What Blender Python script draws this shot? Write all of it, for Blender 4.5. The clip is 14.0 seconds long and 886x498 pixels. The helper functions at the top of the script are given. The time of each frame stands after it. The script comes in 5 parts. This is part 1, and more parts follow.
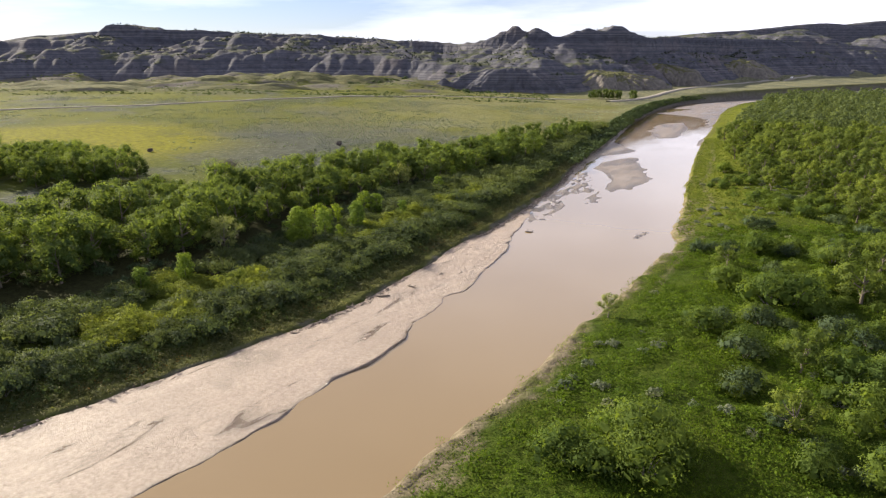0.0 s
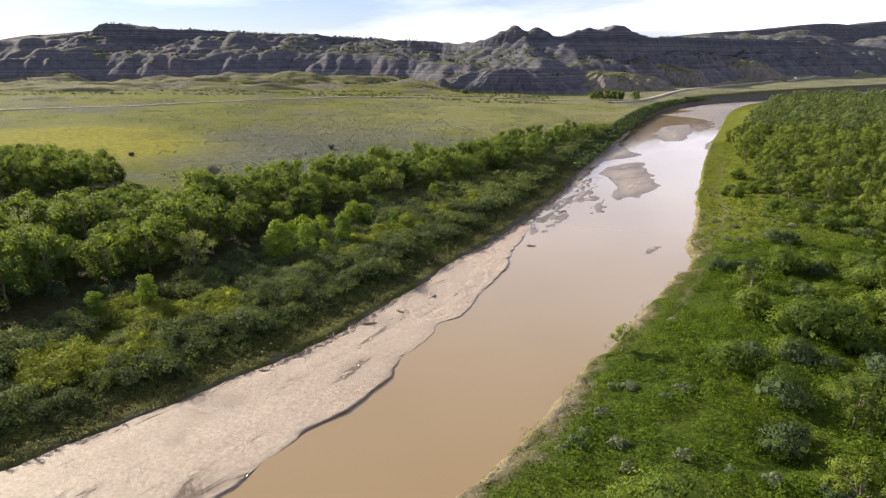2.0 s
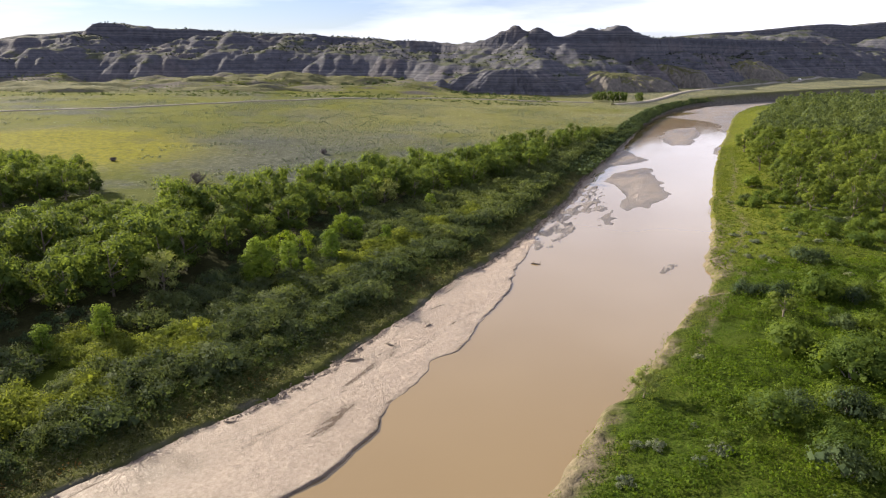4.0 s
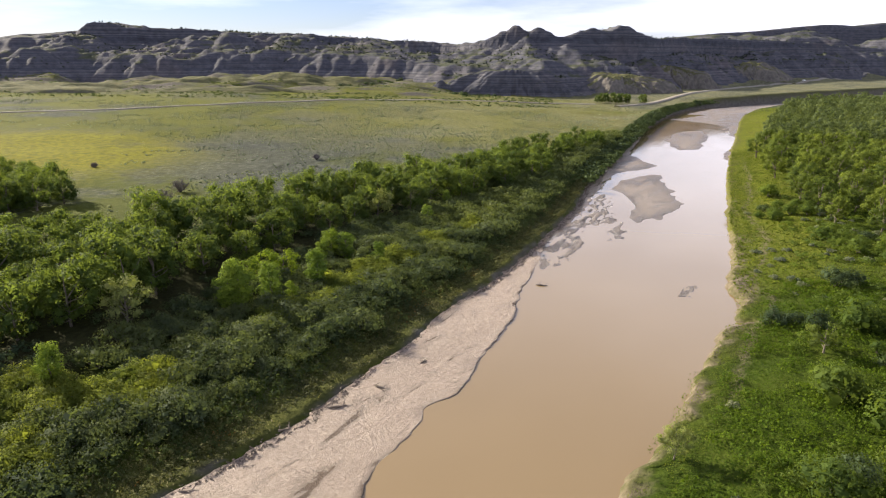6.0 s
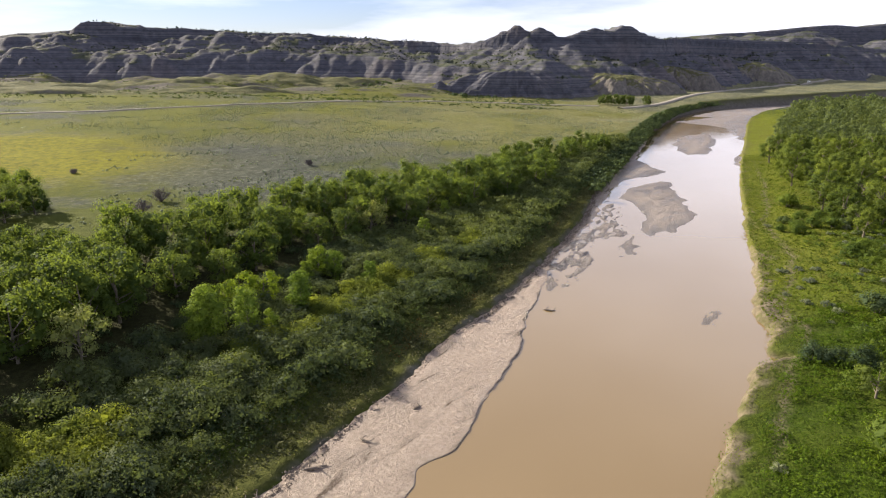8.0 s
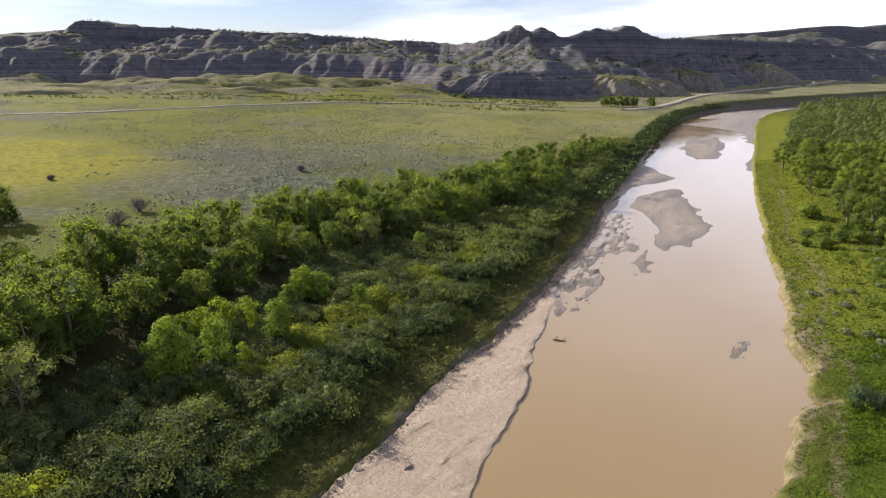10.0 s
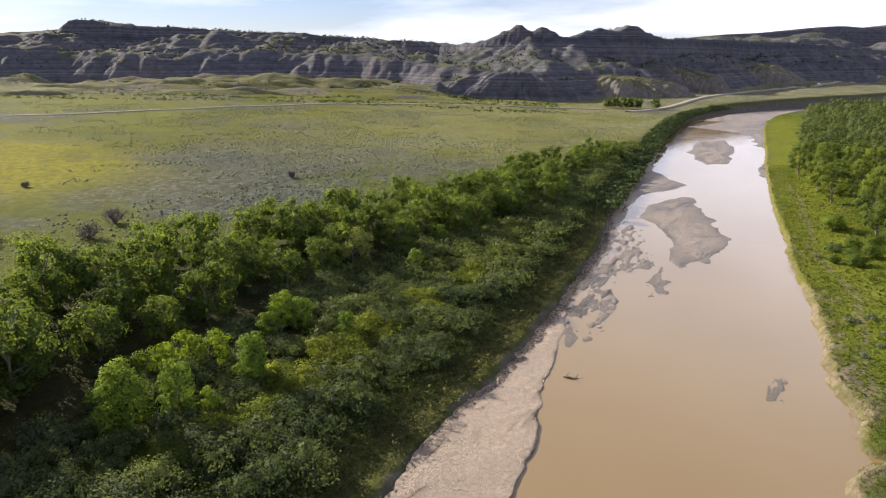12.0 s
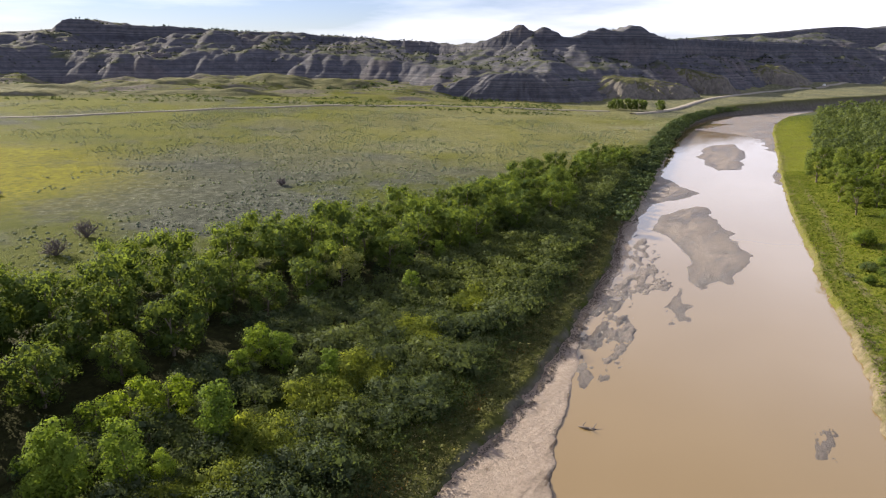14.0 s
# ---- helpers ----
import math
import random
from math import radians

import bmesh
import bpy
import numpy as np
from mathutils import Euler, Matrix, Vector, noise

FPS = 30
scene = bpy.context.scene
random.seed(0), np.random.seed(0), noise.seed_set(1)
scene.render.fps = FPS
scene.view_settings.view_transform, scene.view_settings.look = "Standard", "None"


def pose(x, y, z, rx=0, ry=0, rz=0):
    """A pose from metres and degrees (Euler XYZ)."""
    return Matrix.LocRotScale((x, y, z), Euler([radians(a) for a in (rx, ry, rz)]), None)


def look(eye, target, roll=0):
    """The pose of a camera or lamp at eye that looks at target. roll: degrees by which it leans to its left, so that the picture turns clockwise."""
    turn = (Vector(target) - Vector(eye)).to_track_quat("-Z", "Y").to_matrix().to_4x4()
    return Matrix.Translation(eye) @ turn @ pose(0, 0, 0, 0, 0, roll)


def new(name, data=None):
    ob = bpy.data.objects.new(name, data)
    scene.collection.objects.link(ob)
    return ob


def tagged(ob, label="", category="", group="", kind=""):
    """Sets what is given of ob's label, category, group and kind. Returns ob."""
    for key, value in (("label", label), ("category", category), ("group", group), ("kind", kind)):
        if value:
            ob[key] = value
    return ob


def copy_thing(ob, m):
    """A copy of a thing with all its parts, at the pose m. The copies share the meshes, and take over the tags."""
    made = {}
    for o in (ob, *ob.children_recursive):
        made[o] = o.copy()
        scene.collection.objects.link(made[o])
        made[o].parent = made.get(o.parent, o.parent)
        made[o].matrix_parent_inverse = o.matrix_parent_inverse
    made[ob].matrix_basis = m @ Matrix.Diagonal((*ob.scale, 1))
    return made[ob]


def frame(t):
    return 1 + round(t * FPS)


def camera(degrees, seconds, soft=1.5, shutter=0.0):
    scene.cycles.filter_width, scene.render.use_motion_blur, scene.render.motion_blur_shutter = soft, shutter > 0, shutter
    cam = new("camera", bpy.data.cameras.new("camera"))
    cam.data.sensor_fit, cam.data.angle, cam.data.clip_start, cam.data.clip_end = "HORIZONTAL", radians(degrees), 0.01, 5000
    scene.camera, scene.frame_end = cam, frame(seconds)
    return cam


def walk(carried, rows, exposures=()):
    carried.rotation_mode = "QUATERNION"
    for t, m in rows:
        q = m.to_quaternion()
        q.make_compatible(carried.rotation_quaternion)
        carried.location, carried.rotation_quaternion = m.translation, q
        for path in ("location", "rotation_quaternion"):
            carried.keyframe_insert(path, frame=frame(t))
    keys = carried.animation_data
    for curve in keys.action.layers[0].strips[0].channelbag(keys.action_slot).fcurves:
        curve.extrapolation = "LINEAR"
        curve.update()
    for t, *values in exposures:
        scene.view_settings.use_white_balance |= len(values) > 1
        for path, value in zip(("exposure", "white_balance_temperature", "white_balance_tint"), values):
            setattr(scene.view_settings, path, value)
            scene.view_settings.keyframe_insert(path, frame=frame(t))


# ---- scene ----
cam = camera(70.0, 14.0, 1.2)
PATH = [
    (0, (-0.235, 3.947, 37.917), (-4.26, 99.43, 8.48), 0.00),
    (1, (0.086, 9.799, 37.700), (-3.89, 105.29, 8.28), 0.01),
    (2, (0.266, 15.547, 37.621), (-3.66, 111.04, 8.21), 0.06),
    (3, (0.344, 21.202, 37.633), (-3.54, 116.71, 8.24), 0.10),
    (4.2, (0.346, 27.880, 37.718), (-3.50, 123.39, 8.34), 0.15),
    (5.5, (0.288, 35.002, 37.841), (-3.51, 130.52, 8.48), 0.20),
    (6.5, (0.226, 40.416, 37.928), (-3.54, 135.94, 8.58), 0.24),
    (7.5, (0.165, 45.788, 37.994), (-3.57, 141.31, 8.66), 0.28),
    (8.5, (0.113, 51.131, 38.034), (-3.60, 146.66, 8.71), 0.32),
    (9.5, (0.071, 56.457, 38.048), (-3.62, 151.99, 8.73), 0.37),
    (10.5, (0.037, 61.780, 38.046), (-3.64, 157.32, 8.74), 0.41),
    (11.5, (0.000, 67.115, 38.043), (-3.66, 162.66, 8.75), 0.45),
    (12.5, (-0.052, 72.476, 38.062), (-3.70, 168.02, 8.77), 0.49),
    (13.5, (-0.141, 77.879, 38.133), (-3.79, 173.43, 8.85), 0.53),
    (14, (-0.207, 80.600, 38.198), (-3.85, 176.15, 8.92), 0.55),
]
walk(cam, [(t, look(e, g, r)) for t, e, g, r in PATH], [(0, 1.36), (5.5, 1.34), (10.5, 1.28), (14, 1.24)])

# ---- light ----
SUN_AZ, SUN_EL = math.atan2(-0.82, 0.57), radians(24)
world = bpy.data.worlds.new("World")
scene.world = world
world.use_nodes = True
wn, wl = world.node_tree.nodes, world.node_tree.links
wn.clear()
w_out = wn.new("ShaderNodeOutputWorld")
w_bg = wn.new("ShaderNodeBackground")
w_sky = wn.new("ShaderNodeTexSky")
w_sky.sky_type, w_sky.sun_disc = "NISHITA", False
w_sky.sun_elevation, w_sky.sun_rotation = SUN_EL, SUN_AZ
w_sky.dust_density, w_sky.altitude, w_sky.ozone_density = 0.15, 700, 2.5
w_co = wn.new("ShaderNodeTexCoord")
w_xyz = wn.new("ShaderNodeSeparateXYZ")
w_up = wn.new("ShaderNodeMath")
w_up.operation = "ADD"
w_up.inputs[1].default_value = 0.10
w_top = wn.new("ShaderNodeMath")
w_top.operation = "MAXIMUM"
w_top.inputs[1].default_value = -0.02
w_div = wn.new("ShaderNodeVectorMath")
w_div.operation = "DIVIDE"
w_all = wn.new("ShaderNodeCombineXYZ")
w_map = wn.new("ShaderNodeMapping")
w_map.inputs["Location"].default_value = (5.4, 0.4, 0.0)
w_map.inputs["Scale"].default_value = (0.35, 0.35, 0.35)
w_noise = wn.new("ShaderNodeTexNoise")
w_noise.inputs["Scale"].default_value = 0.9
w_noise.inputs["Detail"].default_value = 8
w_noise.inputs["Roughness"].default_value = 0.55
w_ramp = wn.new("ShaderNodeValToRGB")
w_ramp.color_ramp.elements[0].position, w_ramp.color_ramp.elements[1].position = 0.36, 0.68
w_ramp.color_ramp.elements[0].color = (0.12, 0.12, 0.12, 1)
w_mix = wn.new("ShaderNodeMix")
w_mix.data_type = "RGBA"
w_mix.inputs["B"].default_value = (8.2, 8.4, 8.8, 1)
wl.new(w_co.outputs["Generated"], w_xyz.inputs["Vector"])
wl.new(w_xyz.outputs["Z"], w_top.inputs[0])
wl.new(w_top.outputs[0], w_up.inputs[0])
for axis in "XYZ":
    wl.new(w_up.outputs[0], w_all.inputs[axis])
wl.new(w_co.outputs["Generated"], w_div.inputs[0])
wl.new(w_all.outputs["Vector"], w_div.inputs[1])
wl.new(w_div.outputs["Vector"], w_map.inputs["Vector"])
wl.new(w_map.outputs["Vector"], w_noise.inputs["Vector"])
w_low = wn.new("ShaderNodeMapRange")
w_low.inputs["From Min"].default_value, w_low.inputs["From Max"].default_value = 0.07, 0.25
w_low.inputs["To Min"].default_value, w_low.inputs["To Max"].default_value = -0.01, 0.09
w_sum = wn.new("ShaderNodeMath")
w_sum.operation = "ADD"
wl.new(w_xyz.outputs["Z"], w_low.inputs["Value"])
wl.new(w_low.outputs["Result"], w_sum.inputs[0])
w_east = wn.new("ShaderNodeMath")
w_east.operation = "MULTIPLY_ADD"
w_east.inputs[1].default_value = 0.22
w_turn = wn.new("ShaderNodeMath")
w_turn.operation = "MULTIPLY_ADD"
w_turn.inputs[1].default_value, w_turn.inputs[2].default_value = -2.6, 1.0
w_side = wn.new("ShaderNodeMath")
w_side.operation = "MULTIPLY"
wl.new(w_xyz.outputs["Z"], w_turn.inputs[0])
wl.new(w_turn.outputs[0], w_side.inputs[0])
wl.new(w_xyz.outputs["X"], w_side.inputs[1])
wl.new(w_side.outputs[0], w_east.inputs[0])
wl.new(w_noise.outputs["Fac"], w_east.inputs[2])
wl.new(w_east.outputs[0], w_sum.inputs[1])
wl.new(w_sum.outputs[0], w_ramp.inputs["Fac"])
wl.new(w_ramp.outputs["Color"], w_mix.inputs["Factor"])
w_tint = wn.new("ShaderNodeVectorMath")
w_tint.operation = "MULTIPLY"
w_tint.inputs[1].default_value = (0.70, 0.70, 0.90)
wl.new(w_sky.outputs["Color"], w_tint.inputs[0])
wl.new(w_tint.outputs["Vector"], w_mix.inputs["A"])
# the cloud deck is brightest somewhat above the horizon
w_glow = wn.new("ShaderNodeValToRGB")
w_glow.color_ramp.interpolation = "B_SPLINE"
while len(w_glow.color_ramp.elements) < 5:
    w_glow.color_ramp.elements.new(0.5)
for el, (at, bright) in zip(w_glow.color_ramp.elements, ((0.0, 0.52), (0.12, 0.72), (0.30, 0.80), (0.50, 0.33), (0.8, 0.28))):
    el.position, el.color = at, (bright, bright, bright, 1)
w_mul = wn.new("ShaderNodeVectorMath")
w_mul.operation = "SCALE"
w_mul.inputs[0].default_value = (18.8, 18.8, 22.0)
wl.new(w_xyz.outputs["Z"], w_glow.inputs["Fac"])
wl.new(w_glow.outputs["Color"], w_mul.inputs["Scale"])
wl.new(w_mul.outputs["Vector"], w_mix.inputs["B"])
wl.new(w_mix.outputs["Result"], w_bg.inputs["Color"])
w_bg.inputs["Strength"].default_value = 0.05
wl.new(w_bg.outputs["Background"], w_out.inputs["Surface"])

sun_data = bpy.data.lights.new("sun", "SUN")
sun_data.energy, sun_data.angle, sun_data.color = 5.0, radians(0.6), (1.0, 0.88, 0.70)
sun = new("sun", sun_data)
sun_dir = Vector((math.sin(SUN_AZ) * math.cos(SUN_EL), math.cos(SUN_AZ) * math.cos(SUN_EL), math.sin(SUN_EL)))
sun.matrix_world = look(sun_dir * 500, (0, 0, 0))


# ---- materials ----
class Nodes:
    """Short hand for building a node material."""

    def __init__(self, name):
        self.mat = bpy.data.materials.new(name)
        self.mat.use_nodes = True
        self.tree = self.mat.node_tree
        self.tree.nodes.clear()
        self.out = self.add("OutputMaterial")

    def add(self, kind, **values):
        node = self.tree.nodes.new("ShaderNode" + kind)
        for key, value in values.items():
            self.put(node.inputs[key.replace("_", " ")], value)
        return node

    def put(self, socket, value):
        if isinstance(value, bpy.types.NodeSocket):
            self.tree.links.new(value, socket)
        elif isinstance(value, (tuple, list)) and len(value) == 3 and socket.type == "RGBA":
            socket.default_value = (*value, 1)
        else:
            socket.default_value = value

    def coords(self, scale=(1, 1, 1), rot=(0, 0, 0), kind="Object"):
        co = self.add("TexCoord")
        turned = self.add("Mapping", Vector=co.outputs[kind], Rotation=rot).outputs["Vector"]
        return self.add("Mapping", Vector=turned, Scale=scale).outputs["Vector"]

    def noise(self, scale, detail=4, rough=0.55, vec=None, distort=0.0):
        return self.add("TexNoise", Vector=vec or self.coords(), Scale=scale, Detail=detail, Roughness=rough, Distortion=distort).outputs["Fac"]

    def ramp(self, fac, *stops):
        node = self.add("ValToRGB", Fac=fac)
        els = node.color_ramp.elements
        while len(els) < len(stops):
            els.new(0.5)
        for el, (pos, col) in zip(els, stops):
            el.position = pos
            el.color = (*col, 1) if isinstance(col, tuple) else (col, col, col, 1)
        return node.outputs["Color"]

    def mix(self, fac, a, b, blend="MIX"):
        node = self.tree.nodes.new("ShaderNodeMix")
        node.data_type, node.blend_type = "RGBA", blend
        self.put(node.inputs["Factor"], fac)
        self.put(node.inputs["A"], a)
        self.put(node.inputs["B"], b)
        return node.outputs["Result"]

    def math(self, op, a, b=0.0):
        node = self.tree.nodes.new("ShaderNodeMath")
        node.operation = op
        self.put(node.inputs[0], a)
        self.put(node.inputs[1], b)
        return node.outputs[0]

    def attr(self, name):
        node = self.add("Attribute")
        node.attribute_name = name
        return node.outputs["Fac"]

    def bump(self, height, strength=0.5, distance=0.1):
        return self.add("Bump", Height=height, Strength=strength, Distance=distance).outputs["Normal"]

    def principled(self, color, rough, normal=None, spec=0.5):
        node = self.add("BsdfPrincipled", Base_Color=color, Roughness=rough)
        node.inputs["Specular IOR Level"].default_value = spec
        if normal:
            self.put(node.inputs["Normal"], normal)
        return node.outputs["BSDF"]

    def done(self, shader):
        self.tree.links.new(shader, self.out.inputs["Surface"])
        return self.mat


def leaf_material(name, dark, mid, light, through_share=0.30, thin=(0.20, 0.25, 0.03)):
    n = Nodes(name)
    geo = n.add("NewGeometry")
    obj = n.add("ObjectInfo")
    dark, mid, light = [(r * 1.04, g, b * 1.25) for r, g, b in (dark, mid, light)] if name not in ("grass_blade", "sage_leaf", "flat_sage_leaf", "meadow_herb_leaf") else (dark, mid, light)
    c = n.ramp(geo.outputs["Random Per Island"], (0.0, dark), (0.5, mid), (1.0, light))
    tint = n.ramp(obj.outputs["Random"], (0.0, (0.66, 0.75, 0.80)), (0.5, (0.95, 0.98, 1.0)), (1.0, (1.26, 1.24, 0.95)))
    c = n.mix(1.0, c, tint, "MULTIPLY")
    patch = n.ramp(n.noise(0.35, 3), (0.3, (0.80, 0.84, 0.86)), (0.7, (1.14, 1.13, 0.92)))
    c = n.mix(1.0, c, patch, "MULTIPLY")
    stand = n.ramp(n.noise(0.07, 3, 0.6), (0.35, (0.80, 0.82, 0.95)), (0.52, (1.0, 1.0, 1.0)), (0.68, (1.22, 1.15, 0.90)))
    c = n.mix(1.0, c, stand, "MULTIPLY")
    glow = n.mix(0.3, n.mix(1.0, c, (1.5, 1.5, 0.9), "MULTIPLY"), thin)
    a = n.principled(c, 0.75, spec=0.06)
    b = n.add("BsdfTranslucent", Color=glow).outputs["BSDF"]
    m = n.add("MixShader", Fac=through_share)
    n.put(m.inputs[1], a)
    n.put(m.inputs[2], b)
    return n.done(m.outputs["Shader"])


LEAF_COTTON = leaf_material("cottonwood_leaf", (0.056, 0.087, 0.026), (0.071, 0.111, 0.031), (0.093, 0.140, 0.037), 0.47, (0.34, 0.38, 0.03))
LEAF_YOUNG = leaf_material("young_leaf", (0.125, 0.185, 0.026), (0.15, 0.215, 0.030), (0.18, 0.245, 0.036), 0.38)
LEAF_LIME = leaf_material("yellow_green_leaf", (0.100, 0.152, 0.020), (0.124, 0.180, 0.024), (0.150, 0.205, 0.030), 0.46, (0.27, 0.33, 0.02))
LEAF_OLIVE = leaf_material("pale_olive_leaf", (0.150, 0.175, 0.060), (0.175, 0.20, 0.068), (0.20, 0.225, 0.076), 0.34)
LEAF_WILLOW = leaf_material("willow_leaf", (0.061, 0.081, 0.038), (0.076, 0.098, 0.044), (0.095, 0.118, 0.051), 0.36)
LEAF_WEED = leaf_material("bank_thicket_leaf", (0.050, 0.070, 0.026), (0.063, 0.086, 0.031), (0.084, 0.107, 0.037), 0.36, (0.18, 0.22, 0.04))
LEAF_GOLD = leaf_material("willow_leaf_yellow", (0.112, 0.140, 0.024), (0.136, 0.166, 0.028), (0.162, 0.190, 0.033), 0.48, (0.25, 0.28, 0.04))
LEAF_BUSH = leaf_material("meadow_bush_leaf", (0.070, 0.104, 0.020), (0.090, 0.130, 0.024), (0.115, 0.158, 0.030), 0.42, (0.24, 0.30, 0.03))
LEAF_GNARL = leaf_material("gnarled_tree_leaf", (0.078, 0.104, 0.022), (0.098, 0.130, 0.027), (0.124, 0.158, 0.033), 0.44, (0.24, 0.29, 0.03))
LEAF_DARK = leaf_material("dark_shrub_leaf", (0.046, 0.068, 0.031), (0.056, 0.082, 0.036), (0.070, 0.099, 0.041), 0.24)
LEAF_WOODS = leaf_material("woods_leaf", (0.080, 0.100, 0.040), (0.100, 0.124, 0.047), (0.126, 0.152, 0.056), 0.42)
LEAF_SAGE = leaf_material("sage_leaf", (0.12, 0.134, 0.098), (0.155, 0.172, 0.126), (0.20, 0.215, 0.162), 0.48, (0.28, 0.30, 0.22))
LEAF_SAGEFLAT = leaf_material("flat_sage_leaf", (0.24, 0.255, 0.19), (0.29, 0.305, 0.23), (0.35, 0.36, 0.28), 0.58, (0.36, 0.38, 0.28))
LEAF_GRASS = leaf_material("grass_blade", (0.076, 0.106, 0.010), (0.098, 0.132, 0.013), (0.124, 0.156, 0.018), 0.24, (0.14, 0.19, 0.02))
LEAF_MEADOW = leaf_material("meadow_herb_leaf", (0.042, 0.074, 0.009), (0.058, 0.096, 0.012), (0.086, 0.126, 0.016), 0.34, (0.14, 0.20, 0.015))
LEAF_BANK = leaf_material("bank_weed_leaf", (0.052, 0.062, 0.028), (0.070, 0.079, 0.034), (0.100, 0.102, 0.045), 0.2, (0.12, 0.12, 0.04))
LEAF_DRY = leaf_material("dry_grass_blade", (0.13, 0.125, 0.05), (0.19, 0.175, 0.07), (0.28, 0.24, 0.11), 0.3)
LEAF_RUST = leaf_material("rusty_herb", (0.16, 0.08, 0.025), (0.22, 0.12, 0.03), (0.28, 0.17, 0.04), 0.3, (0.35, 0.2, 0.03))
LEAF_JUNIPER = leaf_material("juniper_needles", (0.02, 0.03, 0.018), (0.03, 0.042, 0.024), (0.045, 0.058, 0.032), 0.1)


def bark_material():
    n = Nodes("grey_brown_bark")
    v = n.coords((3, 3, 0.6))
    c = n.ramp(n.noise(4, 6, 0.6, v), (0.3, (0.07, 0.055, 0.04)), (0.7, (0.21, 0.18, 0.14)))
    return n.done(n.principled(c, 0.9, n.bump(n.noise(6, 5, 0.6, v), 0.6, 0.05)))


def twig_material():
    n = Nodes("bare_twig")
    c = n.ramp(n.noise(3, 3), (0.3, (0.09, 0.075, 0.075)), (0.7, (0.19, 0.16, 0.16)))
    return n.done(n.principled(c, 0.85))


def ground_material():
    n = Nodes("valley_soil_and_grass")
    mid, fine, coarse = n.noise(0.09, 5, 0.6), n.noise(1.3, 6, 0.65), n.noise(0.45, 7, 0.75)
    lush = n.ramp(fine, (0.25, (0.026, 0.040, 0.007)), (0.55, (0.050, 0.076, 0.010)), (0.8, (0.082, 0.110, 0.015)))
    lush = n.mix(n.ramp(mid, (0.42, 0.0), (0.68, 0.6)), lush, (0.080, 0.10, 0.014))
    # sage flat: grey-green scrub over olive grass, with paler worn ground
    plain = n.ramp(coarse, (0.39, (0.034, 0.039, 0.031)), (0.54, (0.070, 0.078, 0.063)), (0.64, (0.138, 0.146, 0.122)))
    grass = n.ramp(coarse, (0.3, (0.046, 0.060, 0.010)), (0.7, (0.090, 0.102, 0.015)))
    plain = n.mix(n.ramp(n.math("SUBTRACT", n.noise(0.020, 7, 0.68), n.math("MULTIPLY", n.attr("sage"), 0.16)), (0.43, 0.0), (0.52, 0.95)), plain, grass)
    worn = n.ramp(coarse, (0.32, (0.070, 0.074, 0.042)), (0.55, (0.175, 0.172, 0.098)), (0.72, (0.29, 0.275, 0.155)))
    plain = n.mix(n.math("MULTIPLY", n.attr("pale"), n.ramp(n.noise(0.03, 6, 0.65), (0.36, 0.25), (0.56, 0.9))), plain, worn)
    yellow = n.ramp(n.noise(0.5, 6, 0.7), (0.3, (0.066, 0.076, 0.010)), (0.7, (0.220, 0.202, 0.010)))
    streak = n.noise(0.022, 6, 0.65, n.coords((0.8, 1.2, 1)))
    plain = n.mix(n.math("MULTIPLY", n.attr("flowers"), n.ramp(streak, (0.36, 0.0), (0.49, 1.0))), plain, yellow)
    c = n.mix(n.attr("plain"), lush, plain)
    # dark ground colour that paints in the tree shade under the grove
    grove_shade = n.ramp(fine, (0.3, (0.018, 0.017, 0.010)), (0.7, (0.045, 0.046, 0.020)))
    c = n.mix(n.attr("grove_shade"), c, grove_shade)
    bar = n.ramp(fine, (0.3, (0.090, 0.108, 0.016)), (0.6, (0.145, 0.160, 0.023)), (0.85, (0.20, 0.198, 0.034)))
    c = n.mix(n.attr("bar"), c, bar)
    # banks: bare silt and dried grass
    silt = n.ramp(n.noise(0.9, 6, 0.65), (0.3, (0.10, 0.084, 0.056)), (0.7, (0.22, 0.185, 0.13)))
    straw = n.ramp(fine, (0.3, (0.045, 0.043, 0.018)), (0.7, (0.105, 0.092, 0.038)))
    c = n.mix(n.attr("straw"), c, straw)
    soil = n.ramp(n.noise(0.5, 8, 0.75), (0.3, (0.068, 0.062, 0.057)), (0.7, (0.175, 0.162, 0.148)))
    c = n.mix(n.attr("scarp"), c, soil)
    c = n.mix(n.math("MULTIPLY", n.attr("silt"), n.ramp(n.noise(0.35, 5, 0.6), (0.32, 0.15), (0.52, 0.98))), c, silt)
    return n.done(n.principled(c, 0.95, n.bump(n.noise(2.2, 6, 0.7), 0.9, 0.35), 0.05))


